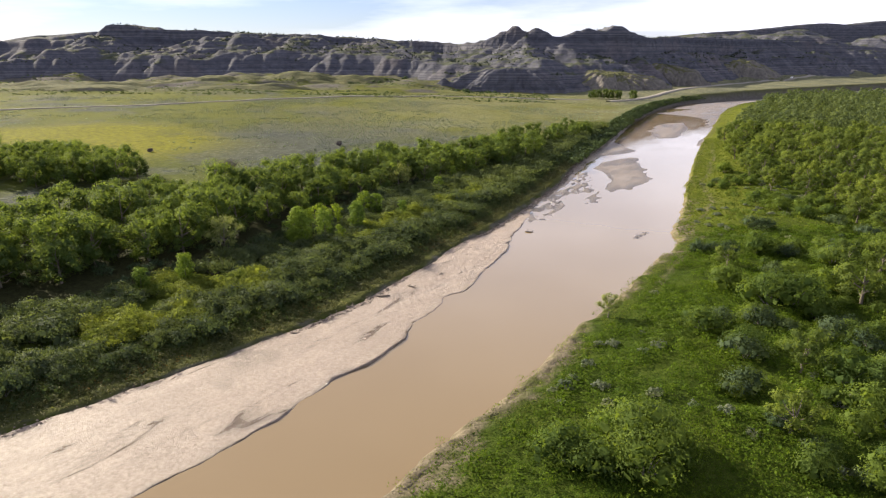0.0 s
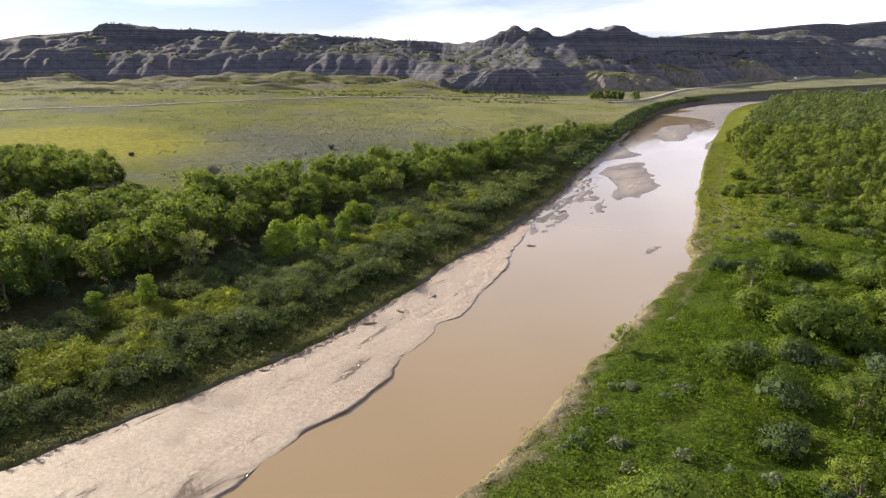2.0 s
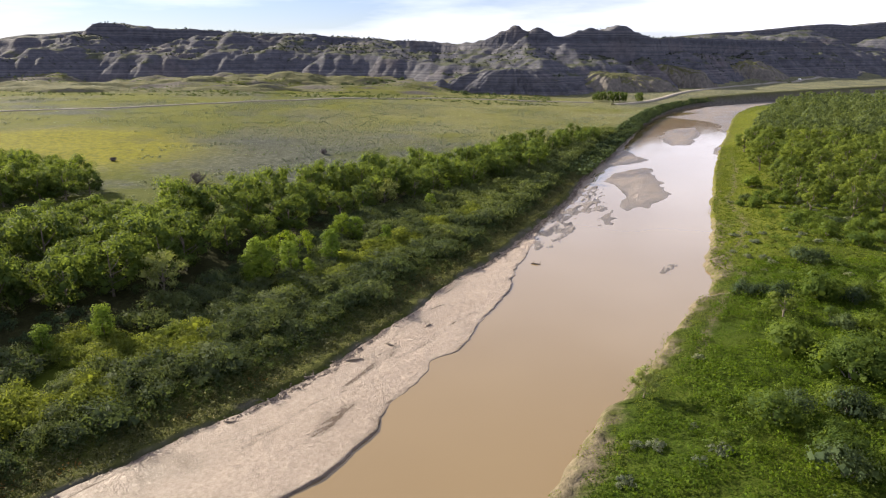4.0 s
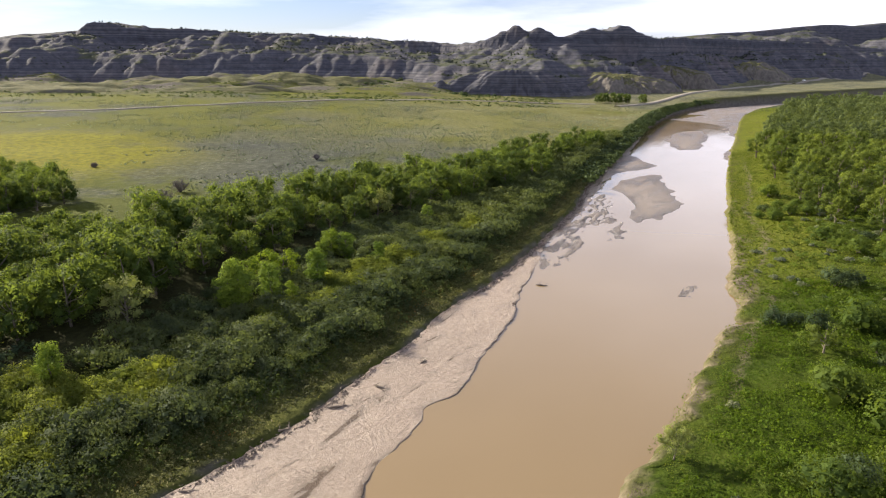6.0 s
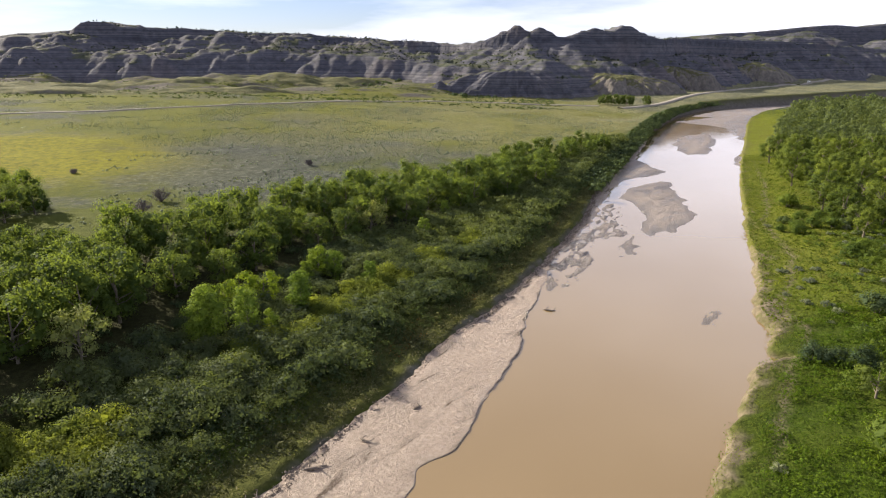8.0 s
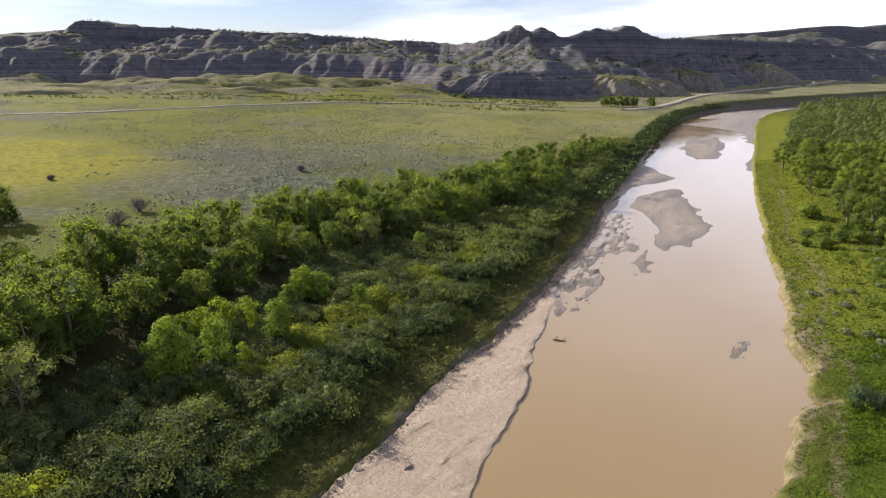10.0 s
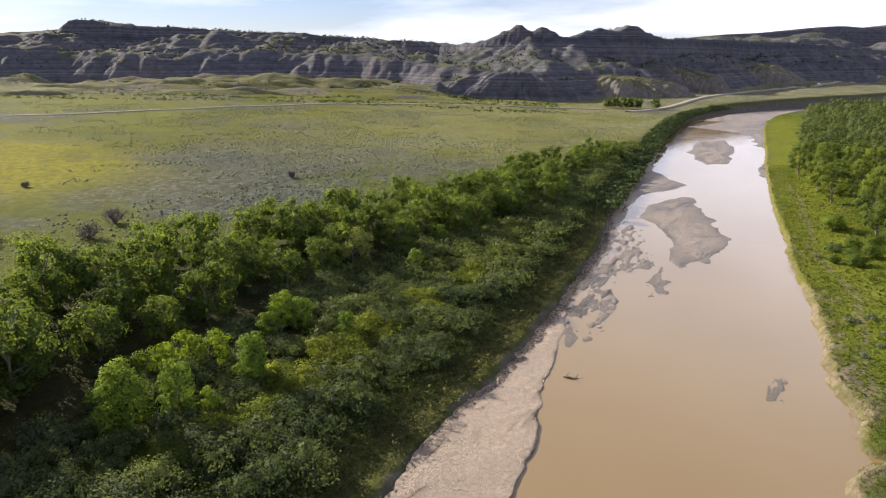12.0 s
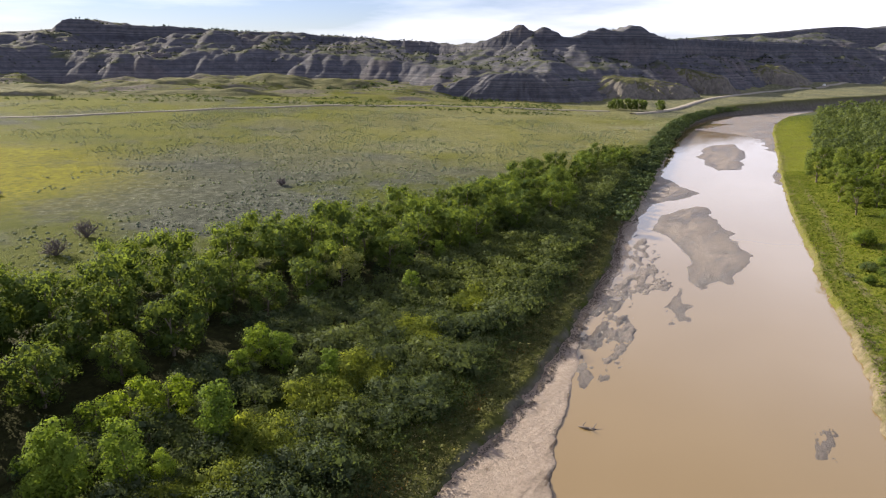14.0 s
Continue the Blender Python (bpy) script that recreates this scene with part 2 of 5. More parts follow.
def sand_material(name, dry_a, dry_b, damp, damp_at, rough=0.74):
    n = Nodes(name)
    v = n.coords()
    fine = n.noise(2.4, 8, 0.72, v)
    c = n.ramp(fine, (0.32, dry_a), (0.62, dry_b))
    c = n.mix(n.ramp(n.noise(0.12, 6, 0.7, n.coords((1.6, 0.4, 1), (0, 0, radians(33))), 0.8), (0.40, 0.0), (0.66, 0.45)), c, dry_a)
    streak = n.noise(0.22, 7, 0.66, n.coords((1.5, 0.28, 1), (0, 0, radians(33))), 0.9)
    wet = n.ramp(streak, (damp_at, 0.0), (damp_at + 0.12, 0.95))
    edge = n.attr("damp")
    wet = n.math("MINIMUM", n.math("ADD", wet, edge), 1.0)
    c = n.mix(wet, c, damp)
    r = n.math("SUBTRACT", rough, n.math("MULTIPLY", wet, 0.35))
    wave = n.noise(0.9, 4, 0.55, n.coords((0.6, 1.5, 1), (0, 0, radians(20))), 1.5)
    h = n.math("ADD", n.math("MULTIPLY", wave, 0.35), n.math("MULTIPLY", n.noise(2.2, 8, 0.85), 1.6))
    return n.done(n.principled(c, r, n.bump(h, 1.0, 0.30), 0.40))


def water_material():
    n = Nodes("silty_river_water")
    c = n.ramp(n.noise(0.02, 3), (0.35, (0.196, 0.138, 0.066)), (0.65, (0.216, 0.154, 0.076)))
    small = n.noise(1.4, 3, 0.5, n.coords((1.0, 0.6, 1), (0, 0, radians(30))))
    broad = n.noise(0.16, 3, 0.5, n.coords((1.0, 0.35, 1), (0, 0, radians(30))))
    h = n.math("ADD", n.math("MULTIPLY", small, 0.04), n.math("MULTIPLY", broad, 0.25))
    r = n.ramp(broad, (0.35, 0.05), (0.7, 0.11))
    node = n.principled(c, r, n.bump(h, 0.12, 0.25), 0.9)
    return n.done(node)


def rock_material():
    n = Nodes("banded_clay_rock_hazed")
    co = n.add("TexCoord")
    xyz = n.add("SeparateXYZ", Vector=co.outputs["Object"])
    wobble = n.math("MULTIPLY", n.noise(0.006, 3), 7.0)
    level = n.math("ADD", xyz.outputs["Z"], wobble)
    comb = n.add("CombineXYZ", Z=level)
    band = n.noise(0.24, 5, 0.85, comb.outputs["Vector"])
    band2 = n.noise(0.62, 3, 0.6, comb.outputs["Vector"])
    # clay bands, their colours shifted to blue to paint in distance haze
    c = n.ramp(band, (0.30, (0.040, 0.045, 0.064)), (0.44, (0.058, 0.064, 0.088)), (0.48, (0.165, 0.160, 0.170)),
               (0.52, (0.062, 0.066, 0.088)), (0.61, (0.090, 0.092, 0.108)), (0.70, (0.150, 0.144, 0.148)))
    c = n.mix(n.ramp(band2, (0.45, 0.0), (0.65, 0.45)), c, (0.078, 0.079, 0.100))
    c = n.mix(n.ramp(n.noise(0.02, 4), (0.55, 0.0), (0.75, 0.35)), c, (0.17, 0.128, 0.115))
    c = n.mix(0.8, c, n.ramp(n.noise(0.16, 8, 0.72), (0.32, 0.45), (0.68, 1.2)), "MULTIPLY")
    geo = n.add("NewGeometry")
    nz = n.add("SeparateXYZ", Vector=geo.outputs["Normal"]).outputs["Z"]
    flat = n.ramp(n.math("ADD", nz, n.math("MULTIPLY", n.math("SUBTRACT", n.noise(0.05, 6, 0.65), 0.5), 0.7)), (0.90, 0.0), (1.04, 1.0))
    turf = n.ramp(n.noise(0.15, 6, 0.65), (0.3, (0.038, 0.046, 0.034)), (0.55, (0.066, 0.074, 0.046)), (0.75, (0.105, 0.106, 0.060)))
    c = n.mix(flat, c, turf)
    return n.done(n.principled(c, 0.95, n.bump(n.noise(0.3, 8, 0.7), 0.7, 1.2), 0.1))


def mound_material():
    n = Nodes("grassy_foothill")
    turf = n.ramp(n.noise(0.12, 7, 0.65), (0.3, (0.060, 0.066, 0.030)), (0.5, (0.100, 0.102, 0.048)), (0.7, (0.155, 0.145, 0.064)))
    geo = n.add("NewGeometry")
    nz = n.add("SeparateXYZ", Vector=geo.outputs["Normal"]).outputs["Z"]
    steep = n.ramp(n.math("ADD", nz, n.math("MULTIPLY", n.math("SUBTRACT", n.noise(0.08, 5), 0.5), 0.3)), (0.70, 1.0), (0.84, 0.0))
    clay = n.ramp(n.noise(0.3, 7, 0.7), (0.3, (0.085, 0.08, 0.078)), (0.7, (0.22, 0.20, 0.175)))
    c = n.mix(steep, turf, clay)
    return n.done(n.principled(c, 0.95, n.bump(n.noise(0.5, 7, 0.7), 0.9, 1.0), 0.1))


def plain_material(name, a, b, scale, rough=0.9, bump=0.3):
    n = Nodes(name)
    c = n.ramp(n.noise(scale, 6, 0.65), (0.3, a), (0.7, b))
    return n.done(n.principled(c, rough, n.bump(n.noise(scale * 2, 5, 0.6), bump, 0.05), 0.3))


BARK, TWIG = bark_material(), twig_material()
GROUND, WATER, ROCK, MOUND = ground_material(), water_material(), rock_material(), mound_material()
SAND = sand_material("pale_river_sand", (0.245, 0.188, 0.147), (0.43, 0.342, 0.280), (0.135, 0.100, 0.073), 0.545, 0.52)
WET_SAND = sand_material("wet_grey_sand", (0.170, 0.142, 0.126), (0.31, 0.264, 0.236), (0.098, 0.080, 0.070), 0.50, 0.65)
SOIL = plain_material("crumbled_bank_soil", (0.085, 0.068, 0.054), (0.17, 0.142, 0.118), 1.5, 0.95, 0.6)
GRAVEL = plain_material("road_gravel", (0.20, 0.18, 0.15), (0.28, 0.255, 0.22), 0.6)
DRIFT = plain_material("weathered_driftwood", (0.10, 0.08, 0.065), (0.22, 0.185, 0.155), 3.0)
PAINT = plain_material("white_vehicle_paint", (0.72, 0.72, 0.72), (0.82, 0.82, 0.82), 0.5, 0.35, 0.0)
RUBBER = plain_material("tyre_rubber", (0.02, 0.02, 0.02), (0.035, 0.035, 0.035), 5.0)
DARKGLASS = plain_material("dark_vehicle_glass", (0.02, 0.025, 0.03), (0.03, 0.035, 0.04), 1.0, 0.1, 0.0)


# ---- building helpers ----
rng = np.random.default_rng(7)


def mesh_np(name, verts, faces, material, smooth=False, attrs=None, normals=None):
    """A mesh from vertex and face arrays (all faces of one size)."""
    verts, faces = np.asarray(verts, dtype=np.float32), np.asarray(faces, dtype=np.int32)
    k = faces.shape[1]
    me = bpy.data.meshes.new(name)
    me.vertices.add(len(verts))
    me.vertices.foreach_set("co", verts.ravel())
    me.loops.add(faces.size)
    me.loops.foreach_set("vertex_index", faces.ravel())
    me.polygons.add(len(faces))
    me.polygons.foreach_set("loop_start", np.arange(0, faces.size, k, dtype=np.int32))
    me.polygons.foreach_set("use_smooth", np.full(len(faces), smooth, dtype=bool))
    me.update(calc_edges=True)
    me.materials.append(material)
    if normals is not None:
        me.polygons.foreach_set("use_smooth", np.ones(len(faces), dtype=bool))
        me.normals_split_custom_set_from_vertices(np.asarray(normals, dtype=np.float32))
    for key, values in (attrs or {}).items():
        layer = me.attributes.new(key, "FLOAT", "POINT")
        layer.data.foreach_set("value", np.asarray(values, dtype=np.float32).ravel())
    return me


def sheet(name, x, y, z, material, attrs=None):
    """A smooth mesh over a grid of points."""
    ny, nx = x.shape
    i = np.arange(ny * nx).reshape(ny, nx)
    faces = np.stack([i[:-1, :-1], i[:-1, 1:], i[1:, 1:], i[1:, :-1]], -1).reshape(-1, 4)
    return mesh_np(name, np.stack([x, y, z], -1).reshape(-1, 3), faces, material, True, attrs)


def part(name, data, parent, label=""):
    ob = new(name, data)
    ob.parent = parent
    return tagged(ob, label) if label else ob


def hermite(points):
    """A smooth curve through (s, value) pairs, as a function of s."""
    p = np.array(sorted(points), dtype=float)
    s, v = p[:, 0], p[:, 1]
    slope = np.gradient(v, s)

    def f(q):
        q = np.asarray(q, dtype=float)
        k = np.clip(np.searchsorted(s, q) - 1, 0, len(s) - 2)
        h = s[k + 1] - s[k]
        t = (q - s[k]) / h
        tc = np.clip(t, 0, 1)
        y = ((2 * tc**3 - 3 * tc**2 + 1) * v[k] + (tc**3 - 2 * tc**2 + tc) * h * slope[k]
             + (-2 * tc**3 + 3 * tc**2) * v[k + 1] + (tc**3 - tc**2) * h * slope[k + 1])
        y = y + np.where(t < 0, t * h * slope[0], 0) + np.where(t > 1, (t - 1) * h * slope[-1], 0)
        return y

    return f


def step(a, b, x):
    t = np.clip((x - a) / (b - a), 0, 1)
    return t * t * (3 - 2 * t)


LATTICE = np.random.default_rng(3).random((256, 256))


def value_noise(x, y):
    x, y = np.broadcast_arrays(np.asarray(x, dtype=float), np.asarray(y, dtype=float))
    xi, yi = np.floor(x).astype(int), np.floor(y).astype(int)
    fx, fy = x - xi, y - yi
    fx, fy = fx * fx * (3 - 2 * fx), fy * fy * (3 - 2 * fy)
    a, b = LATTICE[xi & 255, yi & 255], LATTICE[(xi + 1) & 255, yi & 255]
    c, d = LATTICE[xi & 255, (yi + 1) & 255], LATTICE[(xi + 1) & 255, (yi + 1) & 255]
    return (a * (1 - fx) + b * fx) * (1 - fy) + (c * (1 - fx) + d * fx) * fy


def fbm(x, y, octaves=4, gain=0.5):
    """Fractal noise about 0, within about -1 and 1."""
    total, amp, norm = 0.0, 1.0, 0.0
    for k in range(octaves):
        total = total + amp * (value_noise(x * 2**k + 17.3 * k, y * 2**k + 5.1 * k) * 2 - 1)
        norm += amp
        amp *= gain
    return total / norm


def ridged(x, y, octaves=4):
    total, amp, norm = 0.0, 1.0, 0.0
    for k in range(octaves):
        total = total + amp * (1 - np.abs(value_noise(x * 2**k + 31.7 * k, y * 2**k + 9.4 * k) * 2 - 1))
        norm += amp
        amp *= 0.5
    return total / norm


# ---- the river's lines: x of each bank along y ----
left_bank = hermite([(20, -84), (40, -66), (59, -49), (67.6, -40.5), (74, -34.7), (81, -29.5), (89.4, -22.8), (101.3, -16), (114.6, -9),
                     (128.4, -3.2), (138.7, 2.3), (149.8, 7.4), (163, 12.8), (181, 20.4), (217, 33), (275, 54.3), (350, 83), (423, 112),
                     (464, 131), (489, 145), (532, 179), (561, 221), (593, 267), (628, 313), (720, 440)])
right_bank = hermite([(20, -30), (40, -15.5), (51, -8.2), (56.2, -5.1), (61.1, -1.7), (67.5, 3.3), (75.8, 8.5), (83.2, 12), (93.2, 19.2),
                      (107, 27.4), (113.4, 31.4), (118, 34.1), (122.4, 37.0), (124.3, 41.4), (126, 40.4), (133.2, 43.0), (141, 44.8), (152, 49.6), (171.6, 57), (189.5, 62.6), (203, 68.5),
                      (235, 80), (300, 106.5), (373, 138), (460, 177), (525, 218), (567, 262), (593, 300), (628, 350), (720, 480)])
sand_edge = hermite([(20, -56), (40, -38), (50.2, -29.9), (59.3, -23.1), (66.6, -18.5), (71.9, -15.7), (78.8, -11.8), (87.9, -8.2), (96.8, -4.5),
                     (100.6, -3.9), (102.4, -1.3), (106.2, 0.5), (111, 2.2), (118.9, 5.2), (123.9, 6.5), (129, 7.9), (142.5, 11.1), (147.4, 12.8), (156.2, 15.2), (166, 17.4), (185, 25.5),
                     (220, 37.5), (275, 57.5), (320, 73.5), (350, 83.5)])


def wiggle(y, seed):
    return 1.0 * fbm(y / 9.0, seed, 3) + 0.6 * fbm(y / 2.4, seed + 40, 3)


BACK = hermite([(40, 86), (110, 86), (154, 71), (180, 57), (197, 48), (225, 38), (253, 31), (290, 21), (330, 9), (400, 0)])


def x_left(y):
    return left_bank(y) + wiggle(y, 3.3) * np.clip(0.5 + y / 400, 0, 1.2) + 1.8 * step(240, 180, y) + 0.35 * fbm(y / 0.9, 5.5, 2)


def x_right(y):
    return right_bank(y) + 1.2 * wiggle(y, 11.7) + 0.4 * fbm(y / 0.9, 9.5, 2)


def x_sand(y):
    return sand_edge(y) + wiggle(y, 23.9)


def across(y):
    """The share of a distance along x that lies square to the river."""
    slope = (left_bank(y + 4.0) - left_bank(y - 4.0)) / 8.0
    return 1 / np.sqrt(1 + slope**2)


def plain_height(x, y):
    """Height of the land away from the channel."""
    u = (left_bank(y) - x) * across(y)
    side = step(-5, 5, u)
    lip = 1.25 + 0.8 * step(80, 200, y) + 2.2 * step(180, 480, y) + 3.8 * step(500, 590, y) * (1 - step(20, 140, u))
    left = lip - 0.75 * step(9, 0, u) + 0.9 * step(4, 60, u) + 5.5 * step(30, 220, u) * step(130, 420, y)
    v = (x - right_bank(y)) * across(y)
    right = 1.1 + 1.0 * step(1, 18, v) + 0.8 * step(20, 80, v) + 4 * step(480, 700, y)
    swell = 0.55 + 1.0 * fbm(x / 55 + 4, y / 26, 3) + 1.0 * (ridged(x / 42, y / 17, 4) - 0.6)
    left = left + 8.5 * step(410, 640, y) * step(60, 160, u) * swell
    z = left * side + right * (1 - side)
    away = step(640, 720, y) * step(40, 0, u)
    z = z * (1 - away) + 8.0 * away
    rough = 0.5 * fbm(x / 22, y / 22, 3) + np.where(u > 0, 0.18, 0.42) * fbm(x / 5, y / 5, 3)
    for hx, hy, hr, hd in ((31.0, 68.0, 3.0, 1.7), (34.5, 55.0, 3.2, 1.5), (53.0, 88.0, 5.0, 1.6)):
        z = z - hd * np.exp(-(((x - hx) / hr) ** 2 + ((y - hy) / hr) ** 2))
    return z + rough * step(2, 14, np.where(u > 0, u, v))


# ---- ground: one sheet, its columns follow the banks ----
def build_ground():
    y = np.concatenate([[-4000, -2000, -1000, -500, -250, -120, -60, -20], np.arange(0, 40, 4), np.arange(40, 190, 0.75), np.arange(190, 330, 1.5),
                        np.arange(330, 480, 4), np.arange(480, 660, 2.0), np.arange(660, 1000, 9.0), [1010, 1100, 1250, 1600, 2500, 4800]])
    a = np.concatenate([[4500, 2500, 1500, 1000, 760], np.arange(640, 200, -7.0), np.arange(200, 60, -4.0), np.arange(60, 14, -1.5), np.arange(14, 2.4, -0.7),
                        [2.1, 1.6, 1.2, 0.9, 0.6, 0.3, 0.0]])
    chan = np.array([0.008, 0.03, 0.08, 0.2, 0.4, 0.6, 0.8, 0.92, 0.97, 0.992])
    b = np.concatenate([[0.0, 0.3, 0.6, 0.9, 1.2, 1.6, 2.1], np.arange(2.4, 14, 0.7), np.arange(14, 60, 1.3), np.arange(60, 200, 4.0), np.arange(200, 500, 14.0),
                        [600, 900, 1500, 2500, 4500]])
    xl, xr = x_left(y)[:, None], x_right(y)[:, None]
    x = np.concatenate([xl - a[None], xl + chan[None] * (xr - xl), xr + b[None]], 1)
    yy = np.repeat(y[:, None], x.shape[1], 1)
    u, v = (xl - x) * across(y)[:, None], (x - xr) * across(y)[:, None]
    z = plain_height(x, yy)
    # bank faces and bed
    d = np.maximum(u, v)
    face_w = np.where(u > v, 2.0 + 2.6 * step(300, 560, yy) * (0.2 + 1.7 * ridged(x / 9, yy / 9, 3)), 1.4)
    z = np.where(d > 0, -0.5 + (z + 0.5) * step(-0.15, 1, d / face_w) ** 0.7, np.maximum(-0.9, -0.5 + d * 0.3))
    left = u > v
    crumble = fbm(x / 0.8 + 3, yy / 0.8, 3) * step(0.1, 0.8, d) * step(4.5, 1.5, d) * step(330, 250, yy)
    z = z + np.where(left, 0.30, 0.42) * crumble
    n1 = fbm(x / 6, yy / 6, 3)
    straw = np.where(left, 0.6 * step(10, 5, u + 3 * n1) * step(0.4, 1.2, u), 0.6 * step(3.0, 1.2, v + 1.5 * n1)) * 0.9
    straw = np.maximum(straw, np.where(~left, 0.35 * step(0.15, 0.5, fbm(x / 9, yy / 9, 3)) * step(26, 8, v), 0))
    silt = np.where(left, 0, step(2.6, 0.9, v + 3.2 * n1 + 2.2 * fbm(yy / 13, 8.8, 2) + 1.5 * fbm(x / 1.2, yy / 1.2, 2)))
    silt = silt * (1 - 0.7 * step(150, 200, yy))
    silt = np.maximum(silt, np.where(left, 0, np.exp(-(((v - 5.5 - 2.2 * fbm(yy / 24, 6.1, 2)) / 0.55) ** 2)) * step(95, 110, yy) * step(300, 250, yy) * 0.9))
    scarp = np.where(left, step(1.6 + 4 * step(300, 560, yy), 0.7, u + 0.9 * n1), 0) * step(-0.3, 0.25, fbm(x / 2.2, yy / 2.2, 3) + step(300, 400, yy)) * (0.75 + 0.25 * step(300, 400, yy))
    grade = np.abs(np.gradient(z, axis=0) / np.maximum(np.gradient(yy, axis=0), 0.1))
    scarp = np.maximum(scarp, np.where(left & (u > 40), 0.9 * step(0.16, 0.32, grade + 0.08 * n1) * step(420, 470, yy), 0))
    flat = np.where(left, step(-8, 10, u - np.maximum(BACK(np.minimum(yy, 400)), 4) + 6 * n1), step(480, 560, yy) * 0.8)
    flowers = np.where(left, np.maximum(np.minimum(1.0, 3.0 * np.exp(-(((x + 160) / 48) ** 2 + ((yy - 250) / 36) ** 2))), 0.34 * step(240, 330, yy) * step(130, 70, x)), 0) * flat
    bar = np.where(left, 0, step(120, 175, yy) * step(25, 13, v + 5 * n1) * step(520, 440, yy))
    # mask of the painted shade, from the clearing back through the grove
    grove_shade = np.where(left, 0.9 * step(22, 30, u + 5 * n1) * (1 - flat) * step(340, 300, yy), 0)
    me = sheet("ground", x, yy, z, GROUND, {"grove_shade": grove_shade, "straw": straw, "silt": silt, "scarp": scarp, "plain": flat, "bar": bar, "flowers": flowers,
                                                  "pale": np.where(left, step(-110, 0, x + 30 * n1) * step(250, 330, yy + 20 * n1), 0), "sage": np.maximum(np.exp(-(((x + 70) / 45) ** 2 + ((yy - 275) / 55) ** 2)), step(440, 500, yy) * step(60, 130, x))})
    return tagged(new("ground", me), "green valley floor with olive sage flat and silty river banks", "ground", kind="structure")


def build_water():
    y = np.concatenate([[-600, -300, -100, 0], np.arange(20, 400, 4), np.arange(400, 740, 10)])
    xl, xr = left_bank(y)[:, None] - 4, right_bank(y)[:, None] + 4
    f = np.linspace(0, 1, 9)[None]
    x = xl + f * (xr - xl)
    yy = np.repeat(y[:, None], 9, 1)
    me = sheet("water", x, yy, np.zeros_like(x), WATER)
    return tagged(new("water", me), "smooth tan silty river water mirroring bright sky", "river", kind="structure")


def build_sandbar():
    y = np.concatenate([np.arange(-60, 36, 6.0), np.arange(36, 200, 0.3), np.arange(200, 350, 0.6)])
    xl, xs = x_left(y)[:, None] - 0.8, x_sand(y)[:, None]
    xs = np.maximum(xs, x_left(y)[:, None] + 0.6)
    f = np.concatenate([[0], np.linspace(0.02, 0.9, 60), [0.94, 0.97, 0.985, 0.994, 1.0, 1.008]])[None]
    x = xl + f * (xs - xl)
    yy = np.repeat(y[:, None], f.shape[1], 1)
    width = (xs - xl) * across(y)[:, None]
    from_edge = (1 - f) * width
    brink = 0.05 + 0.17 * step(-0.1, 0.45, fbm(yy / 13, 7.7, 2))
    z = 0.02 + brink * step(0, 0.22, from_edge + 0.35 * fbm(yy / 3, 2.2, 2)) + 0.02 * np.minimum(from_edge, 12) - 0.5 * step(0.06, -0.1, from_edge)
    z = z + 0.05 * fbm(x / 3.2, yy / 3.2, 3) + 0.10 * fbm(x / 14, yy / 14, 2)
    rip = 0.86 * x + 0.5 * yy
    z = z + 0.085 * fbm(rip / 0.75, (0.86 * yy - 0.5 * x) / 1.2, 3, 0.8) * step(0.3, 1.5, from_edge)
    z = z + 0.10 * step(6, 0.5, f * width) * step(190, 150, yy)
    thin = step(160, 190, yy)
    z = z * (1 - thin) + thin * (0.05 + 0.05 * np.minimum(from_edge, 3) + 0.05 * fbm(x / 2.4, yy / 2.4, 3) - 0.3 * step(0.06, -0.1, from_edge))
    damp = np.maximum(step(0.5, 0.04, from_edge + 0.4 * fbm(x / 4, yy / 4, 3)) * 0.75 * step(-0.45, 0.3, fbm(yy / 8, 3.1, 3)), 0.5 * thin)
    damp = np.maximum(damp, 0.45 * step(0.35, 0.7, fbm(x / 7 + 3, yy / 7, 3)))
    me = sheet("sandbar", x, yy, z, SAND, {"damp": damp})
    return tagged(new("sandbar", me), "long pale rippled sandbar along the river bank", "sandbar")


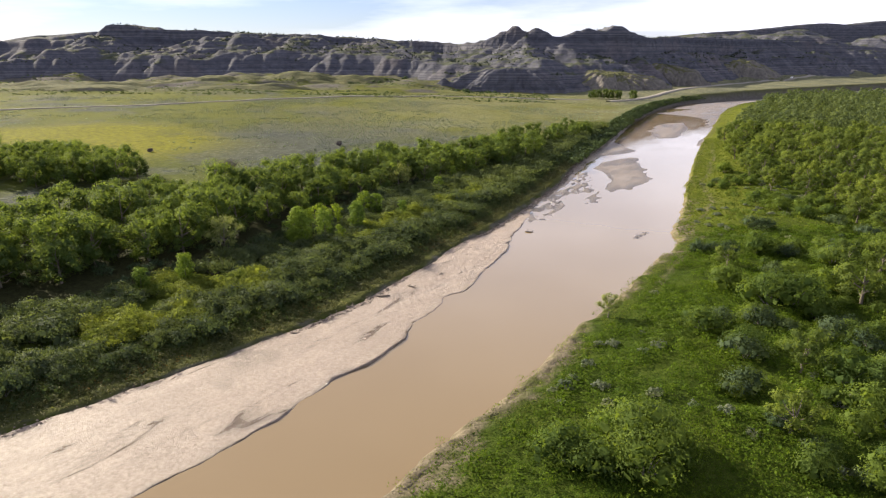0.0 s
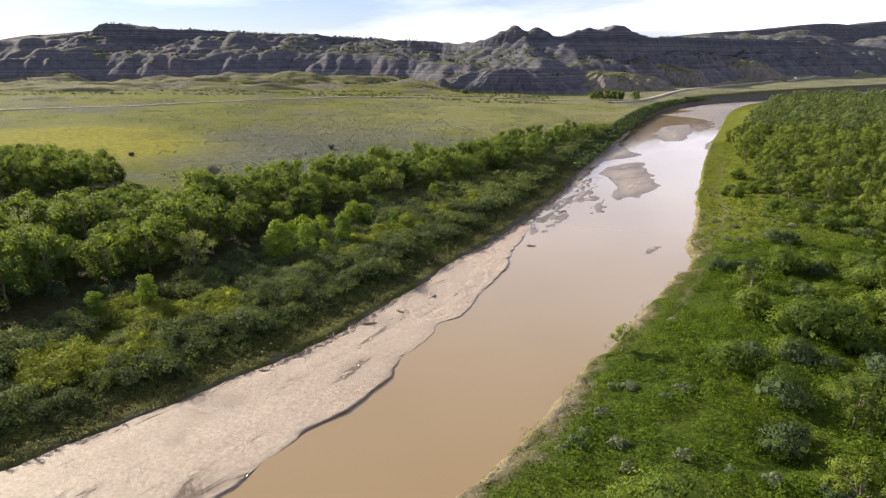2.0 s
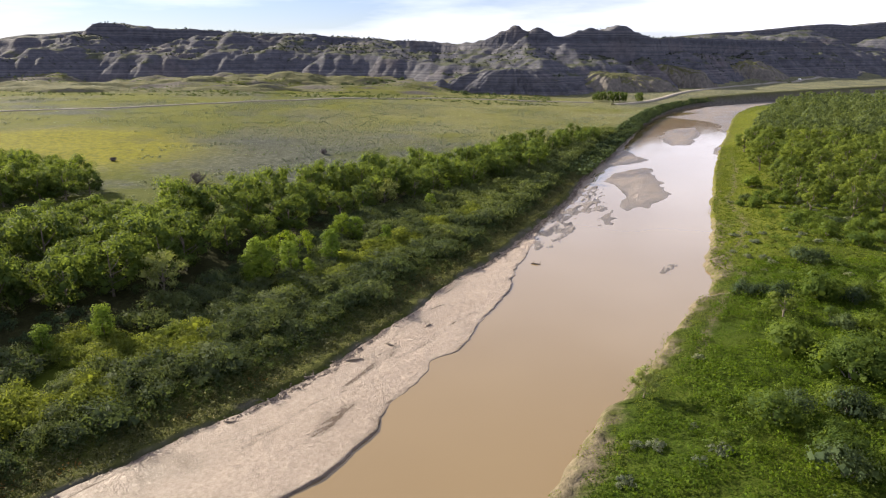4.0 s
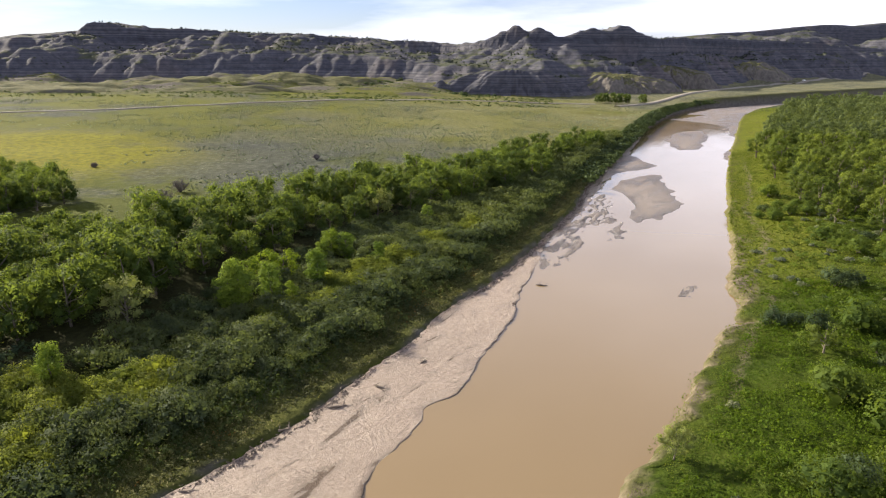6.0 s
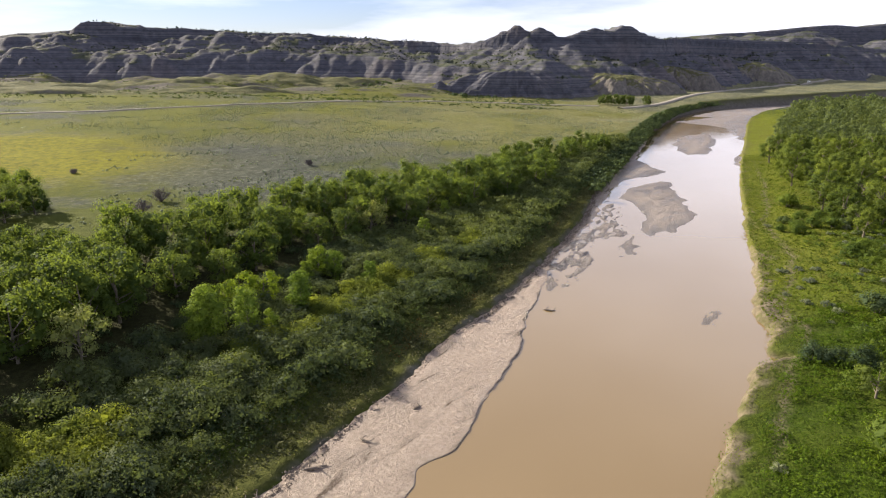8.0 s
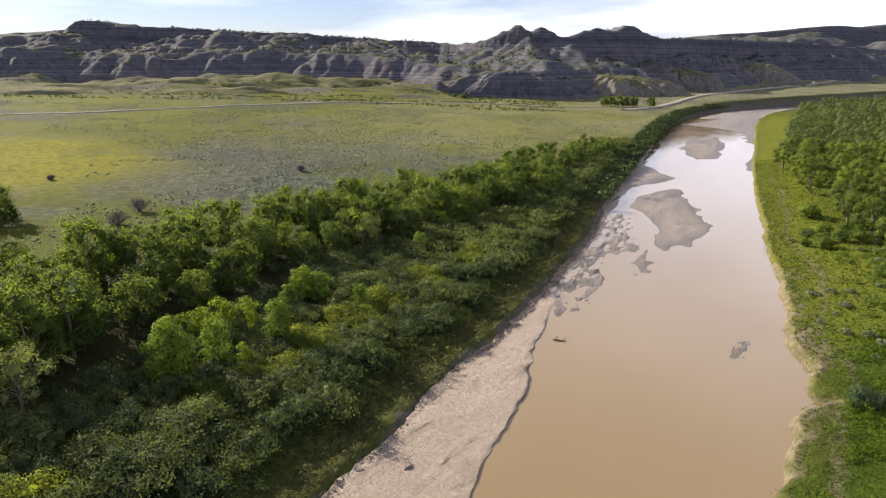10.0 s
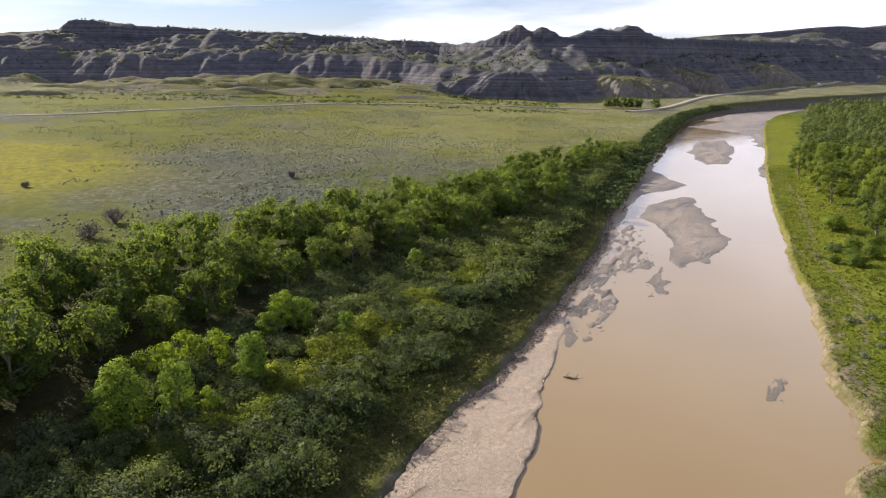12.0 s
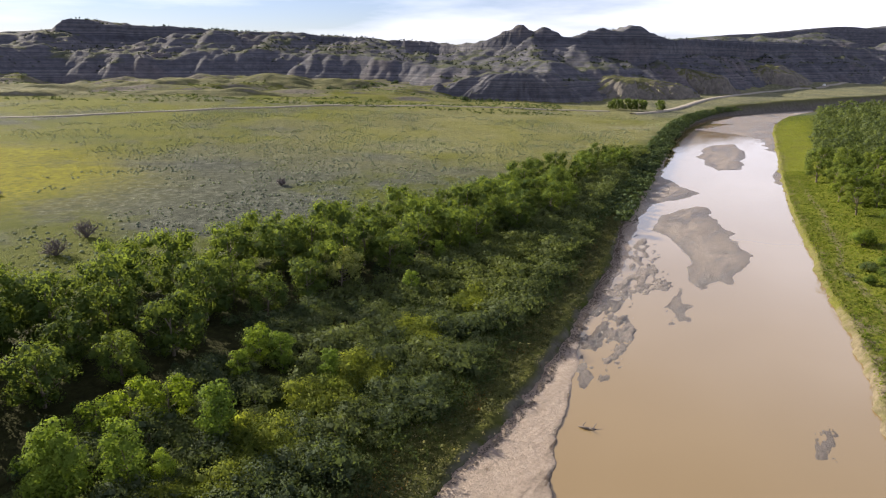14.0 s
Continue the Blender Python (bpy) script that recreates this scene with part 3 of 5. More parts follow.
def island(name, outline, top, rough, label, cell=0.45, material=None, gap=0.0, grain=1.0):
    """A low bar of sand that breaks the water: a height field inside a coarse outline."""
    p = np.array(outline, dtype=float)
    lo, hi = p.min(0) - 3, p.max(0) + 3
    nx, ny = [int(k) for k in (hi - lo) / cell]
    x, y = np.meshgrid(np.linspace(lo[0], hi[0], nx), np.linspace(lo[1], hi[1], ny))
    wx, wy = x + 1.6 * fbm(x / 7, y / 7, 3), y + 2.2 * fbm(x / 7 + 50, y / 7, 3)
    q = np.roll(p, -1, 0)
    dist, inside = np.full(x.shape, 1e9), np.zeros(x.shape, dtype=bool)
    for (ax, ay), (bx, by) in zip(p, q):
        ex, ey = bx - ax, by - ay
        t = np.clip(((wx - ax) * ex + (wy - ay) * ey) / (ex * ex + ey * ey), 0, 1)
        dist = np.minimum(dist, np.hypot(wx - ax - t * ex, wy - ay - t * ey))
        inside ^= ((ay > wy) != (by > wy)) & (wx < ax + (wy - ay) * ex / (ey if abs(ey) > 1e-9 else 1e-9))
    d = np.where(inside, dist, -dist)
    fx, fy = 0.9 * x - 0.43 * y, 0.43 * x + 0.9 * y
    z = np.clip(d * 0.06, -0.35, top) + rough * (1 + 0.5 * (top > 0.1)) * fbm(fx / (2.4 * grain), fy / (6.5 * grain), 5, 0.6) - gap
    z = z + 0.10 * np.abs(fbm(x / 9 + 8, y / 9, 2)) * (d > 0)
    damp = np.clip(0.9 - 5 * z + 0.35 * fbm(fx / 3, fy / 11, 4), 0, 0.9)
    damp = np.maximum(damp, 0.75 * step(0.0, 0.35, fbm(fx / 4.5 + 2, fy / 12, 4)))
    me = sheet(name, x, y, z, material or WET_SAND, {"damp": damp})
    return tagged(new(name, me), label, "sandbar", "sandbars in the river")


# ---- badlands ----
crest_z = hermite([(-566.7, 27.3), (-498.6, 30.8), (-447.1, 39.8), (-425.7, 50.7), (-409.0, 67.3), (-389.5, 70.1), (-372.7, 65.8), (-339.7, 64.7), (-281.8, 62.8), (-219.2, 60.6), (-179.6, 59.2), (-127.1, 55.8), (-72.1, 52.8), (-20.2, 50.8), (7.2, 52.3), (21.6, 57.1), (33.0, 62.5), (44.5, 65.5), (56.0, 60.5), (67.7, 63.6), (78.0, 59.5), (89.0, 55.0), (103.0, 59.0), (119.5, 63.3), (130.0, 62.0), (146.8, 67.0), (161.0, 62.0), (177.0, 56.6), (244.0, 57.5), (340.0, 58.0), (450.0, 56.0), (573.0, 51.0), (667.0, 48.0), (800.0, 44.0)])
crest_y = hermite([(-640, 735), (-447, 725), (-306, 765), (-139, 785), (-80, 765), (-22, 740), (7.5, 710), (33, 700), (146, 690), (177, 705), (244, 800), (340, 880), (450, 960), (573, 1040), (667, 1100), (800, 1180)])
foot_y = hermite([(-640, 560), (-447, 580), (-306, 630), (-139, 660), (-60, 640), (0, 575), (60, 550), (120, 580), (177, 620), (244, 700), (340, 790), (450, 870), (573, 950), (667, 1010), (800, 1080)])


def erode(x, y, base, cap, hill, seed, passes=11):
    """Wear a plateau down to spurs and gullies: water runs down the steepest way, and the more it gathers the flatter its bed."""
    ny, nx = x.shape
    cell = x[0, 1] - x[0, 0]
    rnd = np.random.default_rng(seed)
    low = cap <= base
    z = np.where(low, base, base + (cap - base) * (0.25 + 0.75 * ridged(x / 120 + seed, y / 200, 2)) + rnd.random(x.shape) * 5)
    hard = [0.40 + 1.25 * float(value_noise(k / 5.0, 3.3 + seed)) for k in range(500)]
    index = np.arange(ny * nx).reshape(ny, nx)
    low_l, cap_l, base_l = low.ravel().tolist(), cap.ravel().tolist(), base.ravel().tolist()
    hill_l = (hill * (0.85 + 0.3 * rnd.random(x.shape))).ravel().tolist()
    for k in range(passes):
        best, to, run = np.zeros(x.shape), index.copy(), np.ones(x.shape)
        zp, ip = np.pad(z, 1, mode="edge"), np.pad(index, 1, mode="edge")
        for dy in (0, 1, 2):
            for dx in (0, 1, 2):
                if (dx, dy) != (1, 1):
                    far = cell * math.hypot(dx - 1, dy - 1)
                    fall = (z - zp[dy:dy + ny, dx:dx + nx]) / far
                    more = fall > best
                    best, to, run = np.where(more, fall, best), np.where(more, ip[dy:dy + ny, dx:dx + nx], to), np.where(more, far, run)
        order = np.argsort(-z.ravel(), kind="stable").tolist()
        to_l, run_l, area, out = to.ravel().tolist(), run.ravel().tolist(), [1.0] * (ny * nx), z.ravel().tolist()
        for i in order:
            if to_l[i] != i:
                area[to_l[i]] += area[i]
        for i in reversed(order):
            r = to_l[i]
            if low_l[i]:
                out[i] = base_l[i]
            elif r != i:
                below = out[r]
                out[i] = min(below + run_l[i] * hill_l[i] * hard[min(499, int(max(0, below) * 2.0))] * max(0.12, area[i] ** -0.18), cap_l[i])
        z = np.array(out).reshape(ny, nx)
        if k < passes - 1:
            z = z + rnd.random(z.shape) * 0.3 * ~low
    # weather the spurs round, and leave the gullies sharp
    for k in range(3):
        p = np.pad(z, 1, mode="edge")
        soft = 0.25 * (p[:-2, 1:-1] + p[2:, 1:-1] + p[1:-1, :-2] + p[1:-1, 2:])
        z = z + np.where(soft < z, 0.75, 0.12) * (soft - z) * ~low
    return z


def build_ridge():
    x, y = np.meshgrid(np.arange(-680, 820, 2.6), np.arange(500, 1190, 2.6))
    cy, fy, cz = crest_y(x), foot_y(x) + 22 * fbm(x / 50 + 7, 2.5, 3), crest_z(x)
    base = 7.0 + 8.0 * step(40, -80, x)
    # a front of domed spurs, brushy slopes behind them up to the crest, and a sheer eastern cliff
    back = np.clip((y - fy) / (cy - fy), 0, 1)
    east = step(165, 190, x)
    share = 0.50 + 0.12 * fbm(x / 28 + 3, y / 90, 3) + 0.10 * step(-20, -140, x) + 0.5 * step(0.30, 1.0, back) ** 1.2
    share = np.clip(share * (1 - east) + (0.93 + 0.07 * back) * east, 0, 1)
    cap = base + (cz - base) * share - 0.02 * np.maximum(y - cy, 0)
    cap = np.where(y < fy, base - 1, np.maximum(cap, base + 1))
    hill = 0.85 + 0.5 * step(0, -70, x) + 0.35 * step(150, 200, x) + 0.25 * fbm(x / 70, y / 70, 2)
    z = erode(x, y, base, cap, hill, 4)
    z = np.maximum(z, base + (cap - base) * step(cy - 12, cy, y) * (y >= fy))
    up = step(1, 8, z - base)
    z = z + (1.2 * fbm(x / 11, y / 11, 5, 0.6) + 0.42 * np.sin(z * 2 * np.pi / 4.5) + 0.3 * np.sin(z * 2 * np.pi / 2.7 + 1)) * up - 2.4 * (ridged(x / 13 + 4, y / 17, 3) - 0.55) * step(2, 14, z - base) - 5 * step(2, 0, z - base)
    keep = (y > fy - 40) & (y < cy + 90)
    z = np.where(keep, z, base - 8)
    me = sheet("badlands_ridge", x, y, z, ROCK)
    return tagged(new("badlands_ridge", me), "banded grey and tan badlands ridge cut by gullies", "hill", kind="structure"), (x, y, z)


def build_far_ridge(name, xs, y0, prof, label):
    x, y = np.meshgrid(np.arange(xs[0], xs[1], 5.0), np.arange(y0 - 240, y0 + 90, 5.0))
    top = prof(x)
    front = y0 - 215 + 30 * fbm(x / 90, 1.5, 3)
    cap = np.where(y < front, 7.0, np.maximum(top - 0.10 * np.maximum(y0 - y, 0) * (1 + 0.8 * fbm(x / 60, y / 60, 3)), 9.0))
    z = erode(x, y, 8.0 + 0 * x, cap, 0.8 + 0.3 * fbm(x / 90, y / 90, 2), 6, 8)
    z = np.maximum(z, 8 + (cap - 8) * step(y0 - 30, y0, y)) + 1.0 * fbm(x / 16, y / 16, 4) - 9.0 * (ridged(x / 46, y / 60, 4) - 0.6) * step(y0 - 8, y0 - 70, y)
    me = sheet(name, x, y, z, ROCK)
    return tagged(new(name, me), label, "hill", kind="structure"), (x, y, z)


def build_mound(x0, y0, rx, ry, h, seed, label, material=None):
    """A low foothill with a rounded, gullied form."""
    n = 120 if h > 10 else 60
    x, y = np.meshgrid(np.linspace(x0 - 1.5 * rx, x0 + 1.5 * rx, n), np.linspace(y0 - 1.5 * ry, y0 + 1.5 * ry, n))
    d = np.hypot((x - x0) / rx, (y - y0) / ry) + 0.28 * fbm(x / (rx * 0.5) + seed, y / (ry * 0.5), 4) + (0.55 if h > 10 else 0.16) * (0.62 - ridged(np.arctan2(y - y0, x - x0) * 5.0 + seed, np.hypot(x - x0, y - y0) / 40 + 9, 3))
    g = plain_height(x, y)
    rise = np.clip(1 - np.clip(d / 1.2, 0, 1) ** 2.6, 0, 1) if h > 10 else step(1.25, 0.25, d)
    z = g - 2.0 + (h + 2.0) * rise + (1.5 if h > 10 else 0.6) * fbm(x / 8, y / 8, 5)
    me = sheet("foothill", x, y, z, material or MOUND)
    return tagged(new("foothill", me), label, "hill", "foothills below the ridge")


def build_road(name, mid, y_of, x0, x1, width):
    x = np.arange(x0, x1, 4.0)
    yc = y_of(x)
    slope = np.gradient(yc, x)
    nx, ny = -slope / np.sqrt(1 + slope**2), 1 / np.sqrt(1 + slope**2)
    f = np.array([-0.62, -0.5, -0.2, 0.2, 0.5, 0.62]) * width
    xx, yy = x[:, None] + nx[:, None] * f, yc[:, None] + ny[:, None] * f
    zz = np.maximum(mid(x), (mid(x - 4) + mid(x + 4)) / 2)[:, None] + 0.3 + np.array([-1.2, 0.05, 0.18, 0.18, 0.05, -1.2])[None] + 0 * xx
    me = sheet(name, xx, yy, zz, GRAVEL)
    return tagged(new(name, me), "pale gravel road across the sage flat", "road", kind="structure")


ground = build_ground()
water = build_water()
sandbar = build_sandbar()
island("sandbar", [(43, 241), (50, 261), (55, 280), (59, 292), (64, 293), (66.5, 276), (68.5, 266), (63, 260), (51, 251), (43, 238)], 0.3, 0.09, "wet grey sandbar beside the far bank", 0.4)
island("sandbar", [(44, 228), (48, 235), (54.5, 244), (61, 250), (63.5, 248), (59.5, 231), (60, 222), (57, 208), (49, 203), (44.5, 202), (44, 214)], 0.32, 0.08, "wet grey sandbar standing in the river", 0.35)
island("sandbar", [(44.5, 204), (50, 208.5), (57.2, 206.5), (53.8, 199), (49.5, 194), (45.5, 188), (40, 183.5), (41, 189.6), (42.3, 195.3)], 0.3, 0.08, "wet grey lower lobe of the river sandbar", 0.35)
island("sandbar", [(28.6, 167.8), (30.3, 171.8), (32, 176), (34.7, 181), (37.4, 185), (34.7, 177.7), (35.6, 176.3), (32.7, 172), (30.7, 168)], 0.10, 0.16, "small wet sandbar barely above the water", 0.3)
island("sandbar", [(91.6, 338), (105, 366), (113, 377), (123, 382), (117, 354), (106, 327), (96.6, 309.7), (89, 306.5), (88.5, 320)], 0.2, 0.08, "low wet sandbar in the far river", 0.7)
island("sandbar", [(125, 440), (147, 462), (178, 493), (205, 520), (178, 462), (160, 420), (133, 350), (128, 352), (143, 400), (138, 425)], 0.16, 0.16, "pinkish mudflat at the river bend", 0.9)
island("sandbar", [(98, 281), (103, 298), (115, 318), (112, 300), (106, 286)], 0.25, 0.08, "small pale sand spit below the grassy bank", 0.6)
island("sandbar", [(15.4, 161), (18.6, 170), (22.5, 178.5), (26, 179.6), (26.4, 175.7), (24.3, 170), (23.7, 164), (21.3, 160), (17.4, 152), (18, 158.5)], 0.12, 0.26, "broken wet sand patch at the river edge", 0.2, gap=0.04, grain=0.45)
island("sandbar", [(22, 178), (28, 190), (33, 201), (37, 212.6), (39.7, 218), (37, 205), (36.3, 197), (35.2, 187.4), (33.3, 183), (33.4, 190), (30.5, 184.7), (26.4, 180)], 0.12, 0.26, "ragged wet sand patch at the river edge", 0.2, gap=0.04, grain=0.45)
island("sandbar", [(13.5, 150), (14.6, 147.6), (15.2, 152), (15.6, 158), (13.4, 155)], 0.07, 0.14, "thin wet tongue of sand beside the sandbar", 0.2, gap=0.02, grain=0.5)
island("sandbar", [(35.3, 137), (35.7, 139), (37, 141.7), (40.7, 144), (39.7, 141.3), (37.3, 137.7)], 0.03, 0.15, "drowned dark gravel patch just above the water", 0.10, gap=0.075, grain=0.16)
island("sandbar", [(146, 478), (182, 528), (224, 566), (268, 598), (256, 566), (217, 522), (184, 478), (168, 470)], 0.2, 0.10, "pinkish wet mud across the river bend", 1.0)
ridge, ridge_form = build_ridge()
west_ridge, west_form = build_far_ridge("far_ridge_west", (-1150, -380), 1200, hermite([(-1150, 40), (-870, 60), (-825, 68), (-760, 72), (-685, 77), (-548, 73), (-380, 55)]), "hazy blue far ridge with scattered shrubs")
east_ridge, east_form = build_far_ridge("far_ridge_east", (180, 1250), 1350, hermite([(180, 56), (300, 64), (413, 73), (478, 79), (565, 84.5), (624, 90.5), (694, 95.5), (738, 93.5), (809, 100.5), (1000, 104), (1250, 90)]), "far shrubby badlands ridge")
for spec in ((128, 600, 40, 26, 13, 1.0, "grassy round foothill below the ridge", MOUND), (192, 674, 38, 26, 19, 2.0, "eroded tan foothill with a grassy cap", MOUND),
             (300, 800, 60, 30, 16, 3.0, "low grassy foothill beside the road", MOUND), (36, 566, 50, 22, 17, 4.0, "eroded grey clay butte at the foot of the ridge", ROCK),
             (-330, 545, 85, 30, 3.4, 5.0, "low grassy foothill with worn flanks", MOUND), (-230, 570, 75, 26, 3.4, 6.0, "low grassy foothill with worn flanks", MOUND),
             (-130, 585, 70, 24, 3.4, 7.0, "low grassy foothill with worn flanks", MOUND), (-420, 500, 80, 25, 3.4, 8.0, "low grassy foothill with worn flanks", MOUND),
             (-290, 480, 70, 18, 3, 9.0, "low grassy foothill with worn flanks", MOUND), (-180, 505, 80, 18, 3, 10.0, "low grassy foothill with worn flanks", MOUND)):
    build_mound(*spec)

road_y_west = hermite([(-420, 250), (-330, 300), (-254, 343), (-203, 366), (-150, 398), (-88, 437), (-52, 456), (20, 480), (90, 492)])
road_y_east = hermite([(90, 470), (117, 495), (175, 571), (269, 689), (371, 788), (531, 946), (700, 1100)])
build_road("road_west", lambda x: plain_height(x, road_y_west(x)), road_y_west, -420, 92, 3.4)
build_road("road_east", lambda x: plain_height(x, road_y_east(x)) + 0.25, road_y_east, 100, 560, 4.5)


# ---- plants ----
def unit(v):
    return v / np.maximum(np.linalg.norm(v, axis=-1, keepdims=True), 1e-9)


def kites(c, nrm, size, narrow=0.62, shade=None):
    """Small pointed leaf sprays: one four-cornered blade at each centre, shaded along shade."""
    k = len(c)
    ref = rng.normal(size=(k, 3))
    t = unit(ref - nrm * (ref * nrm).sum(1, keepdims=True))
    b = np.cross(nrm, t)
    s = np.asarray(size).reshape(-1, 1)
    w = s * narrow * rng.uniform(0.7, 1.2, (k, 1))
    v = np.stack([c + t * s, c + b * w + t * s * 0.1, c - t * s, c - b * w + t * s * 0.1], 1).reshape(-1, 3)
    return v, np.arange(4 * k).reshape(-1, 4), np.repeat(nrm if shade is None else shade, 4, 0)


def tube(points, radii, sides=6):
    p, r = np.array(points, dtype=float), np.array(radii, dtype=float)
    d = unit(np.gradient(p, axis=0))
    ref = np.tile([1.0, 0.13, 0.2], (len(p), 1))
    a = unit(np.cross(d, ref))
    b = np.cross(d, a)
    ang = np.linspace(0, 2 * np.pi, sides, endpoint=False)
    v = p[:, None] + r[:, None, None] * (np.cos(ang)[None, :, None] * a[:, None] + np.sin(ang)[None, :, None] * b[:, None])
    i = np.arange(len(p) * sides).reshape(len(p), sides)
    j = np.roll(i, -1, 1)
    f = np.stack([i[:-1], j[:-1], j[1:], i[1:]], -1).reshape(-1, 4)
    return v.reshape(-1, 3), f


def join(pieces):
    """Several (vertices, faces, more per vertex) as one."""
    verts, faces, k = [], [], 0
    for p in pieces:
        faces.append(p[1] + k)
        k += len(p[0])
    return tuple([np.concatenate([p[0] for p in pieces]), np.concatenate(faces)] + [np.concatenate([p[m] for p in pieces]) for m in range(2, len(pieces[0]))])


def spray(centres, radii, leaves, size, squash=0.8, below=0.35, inner=0.55, core=18):
    """Leaf sprays on the shells of clumps."""
    centres, radii = np.asarray(centres, dtype=float), np.asarray(radii, dtype=float)
    pick = rng.choice(len(centres), leaves, p=radii**2 / (radii**2).sum())
    d = unit(rng.normal(size=(leaves, 3)))
    d[:, 2] = np.where((d[:, 2] < -0.15) & (rng.random(leaves) > below), -d[:, 2], d[:, 2])
    rad = radii[pick] * (inner + (1.08 - inner) * np.sqrt(rng.random(leaves)))
    c = centres[pick] + d * rad[:, None] * np.array([1, 1, squash])
    nrm = unit(d + 0.34 * rng.normal(size=(leaves, 3)))
    heart = (centres * radii[:, None]).sum(0) / radii.sum()
    shade = unit(0.75 * d + 0.35 * unit(c - heart) + 0.12 * rng.normal(size=(leaves, 3)))
    outer = kites(c, nrm, size * rng.uniform(0.6, 1.35, leaves), 0.62, shade)
    if not core:
        return outer
    # broader sprays inside, which close the clumps
    pick = np.repeat(np.arange(len(centres)), core)
    d = unit(rng.normal(size=(len(pick), 3)))
    c = centres[pick] + d * (radii[pick] * rng.uniform(0.25, 0.62, len(pick)))[:, None] * np.array([1, 1, squash])
    inner_part = kites(c, unit(d + 0.2 * rng.normal(size=(len(pick), 3))), radii[pick] * 0.34, 0.8, unit(0.75 * d + 0.35 * unit(c - heart)))
    return join([outer, inner_part])


def tree_shape(height, spread, clumps, leaves, leaf, bole=0.28, taper=0.0, lean=0.0, limbs=7, trunk_r=0.22, clump_r=(0.16, 0.26), core=12):
    """Trunk and crown arrays of a broadleaf tree: a bole, limbs to the clumps and leaf sprays on those."""
    base_h = height * bole
    top = np.array([lean * height * rng.uniform(0.6, 1), lean * height * rng.uniform(-0.4, 0.4), height * 0.78])
    pts = [np.array([0, 0, -0.4])] + [top * f + np.append(rng.normal(size=2) * 0.18, 0) * f for f in (0.15, 0.35, 0.6, 0.8, 1.0)]
    wood = [tube(pts, [trunk_r * 1.25, trunk_r, trunk_r * 0.85, trunk_r * 0.6, trunk_r * 0.4, trunk_r * 0.15])]
    cs, rs = [], []
    for k in range(clumps):
        f = (k + rng.random()) / clumps
        zz = base_h + (height * 0.86 - base_h) * f
        shape = (math.sin(math.pi * (0.17 + 0.66 * f)) ** 0.6) * (1 - taper * f)
        ang, rad = k * 2.4 + rng.uniform(-0.6, 0.6), spread * shape * math.sqrt(rng.uniform(0.15, 1.0))
        c = np.array([top[0] * f + math.cos(ang) * rad, top[1] * f + math.sin(ang) * rad, zz])
        cs.append(c)
        rs.append(height * rng.uniform(*clump_r) * (1 - 0.35 * taper * f))
    for k in rng.choice(clumps, min(limbs, clumps), replace=False):
        start = top * np.clip((cs[k][2] * 0.55) / top[2], 0.12, 0.8)
        mid = (start + cs[k]) / 2 + np.array([0, 0, -0.06 * height * rng.random()])
        wood.append(tube([start, mid, cs[k]], [trunk_r * 0.45, trunk_r * 0.3, trunk_r * 0.1], 5))
    return join(wood), spray(cs, rs, leaves, leaf, core=core)


def shrub_shape(height, spread, clumps, leaves, leaf, squash=0.85, core=9):
    cs, rs = [], []
    for k in range(clumps):
        ang, rad = k * 2.4 + rng.uniform(-0.5, 0.5), spread * math.sqrt((k + 0.3) / clumps)
        r = height * rng.uniform(0.26, 0.42)
        cs.append((math.cos(ang) * rad, math.sin(ang) * rad, max(0.25 * height, (height - r) * rng.uniform(0.5, 1.0) * (1 - 0.4 * (rad / spread) ** 2))))
        rs.append(r)
    wood = [tube([(0, 0, -0.3), (cs[k][0] * 0.4, cs[k][1] * 0.4, cs[k][2] * 0.5), cs[k]], [0.06, 0.045, 0.015], 4) for k in range(0, clumps, 2)]
    return join(wood), spray(cs, rs, leaves, leaf, squash, 0.25, 0.5, core)


def plant(name, label, category, group, shapes, leaf, wood=None, crown="crown", stem="trunk"):
    """Unplaced models of one kind of plant, each an empty with its stem and crown."""
    models = []
    for w, c in shapes:
        ob = new(name)
        tagged(ob, label, category, group)
        bole = part(stem, mesh_np(stem, w[0], w[1], wood or BARK, True), ob)
        if stem == "stem":
            tagged(bole, kind="stuff")
        part(crown, mesh_np(crown, c[0], c[1], leaf, normals=c[2]), ob)
        models.append(ob)
    return {"models": models, "used": [False] * len(models), "shapes": shapes}


def set_plant(kind, x, y, scale=1.0, turn=None, k=None, sink=0.1):
    """Puts one plant of a kind on the ground."""
    k = int(rng.integers(len(kind["models"]))) if k is None else k
    z = float(plain_height(np.float64(x), np.float64(y))) - sink
    turn = rng.uniform(0, 360) if turn is None else turn
    ob = kind["models"][k]
    m = pose(float(x), float(y), z, 0, 0, float(turn))
    sc = (scale * rng.uniform(0.93, 1.07), scale * rng.uniform(0.93, 1.07), scale)
    if kind["used"][k]:
        ob = copy_thing(ob, m)
    kind["used"][k] = True
    ob.matrix_basis = m
    ob.scale = sc
    return ob


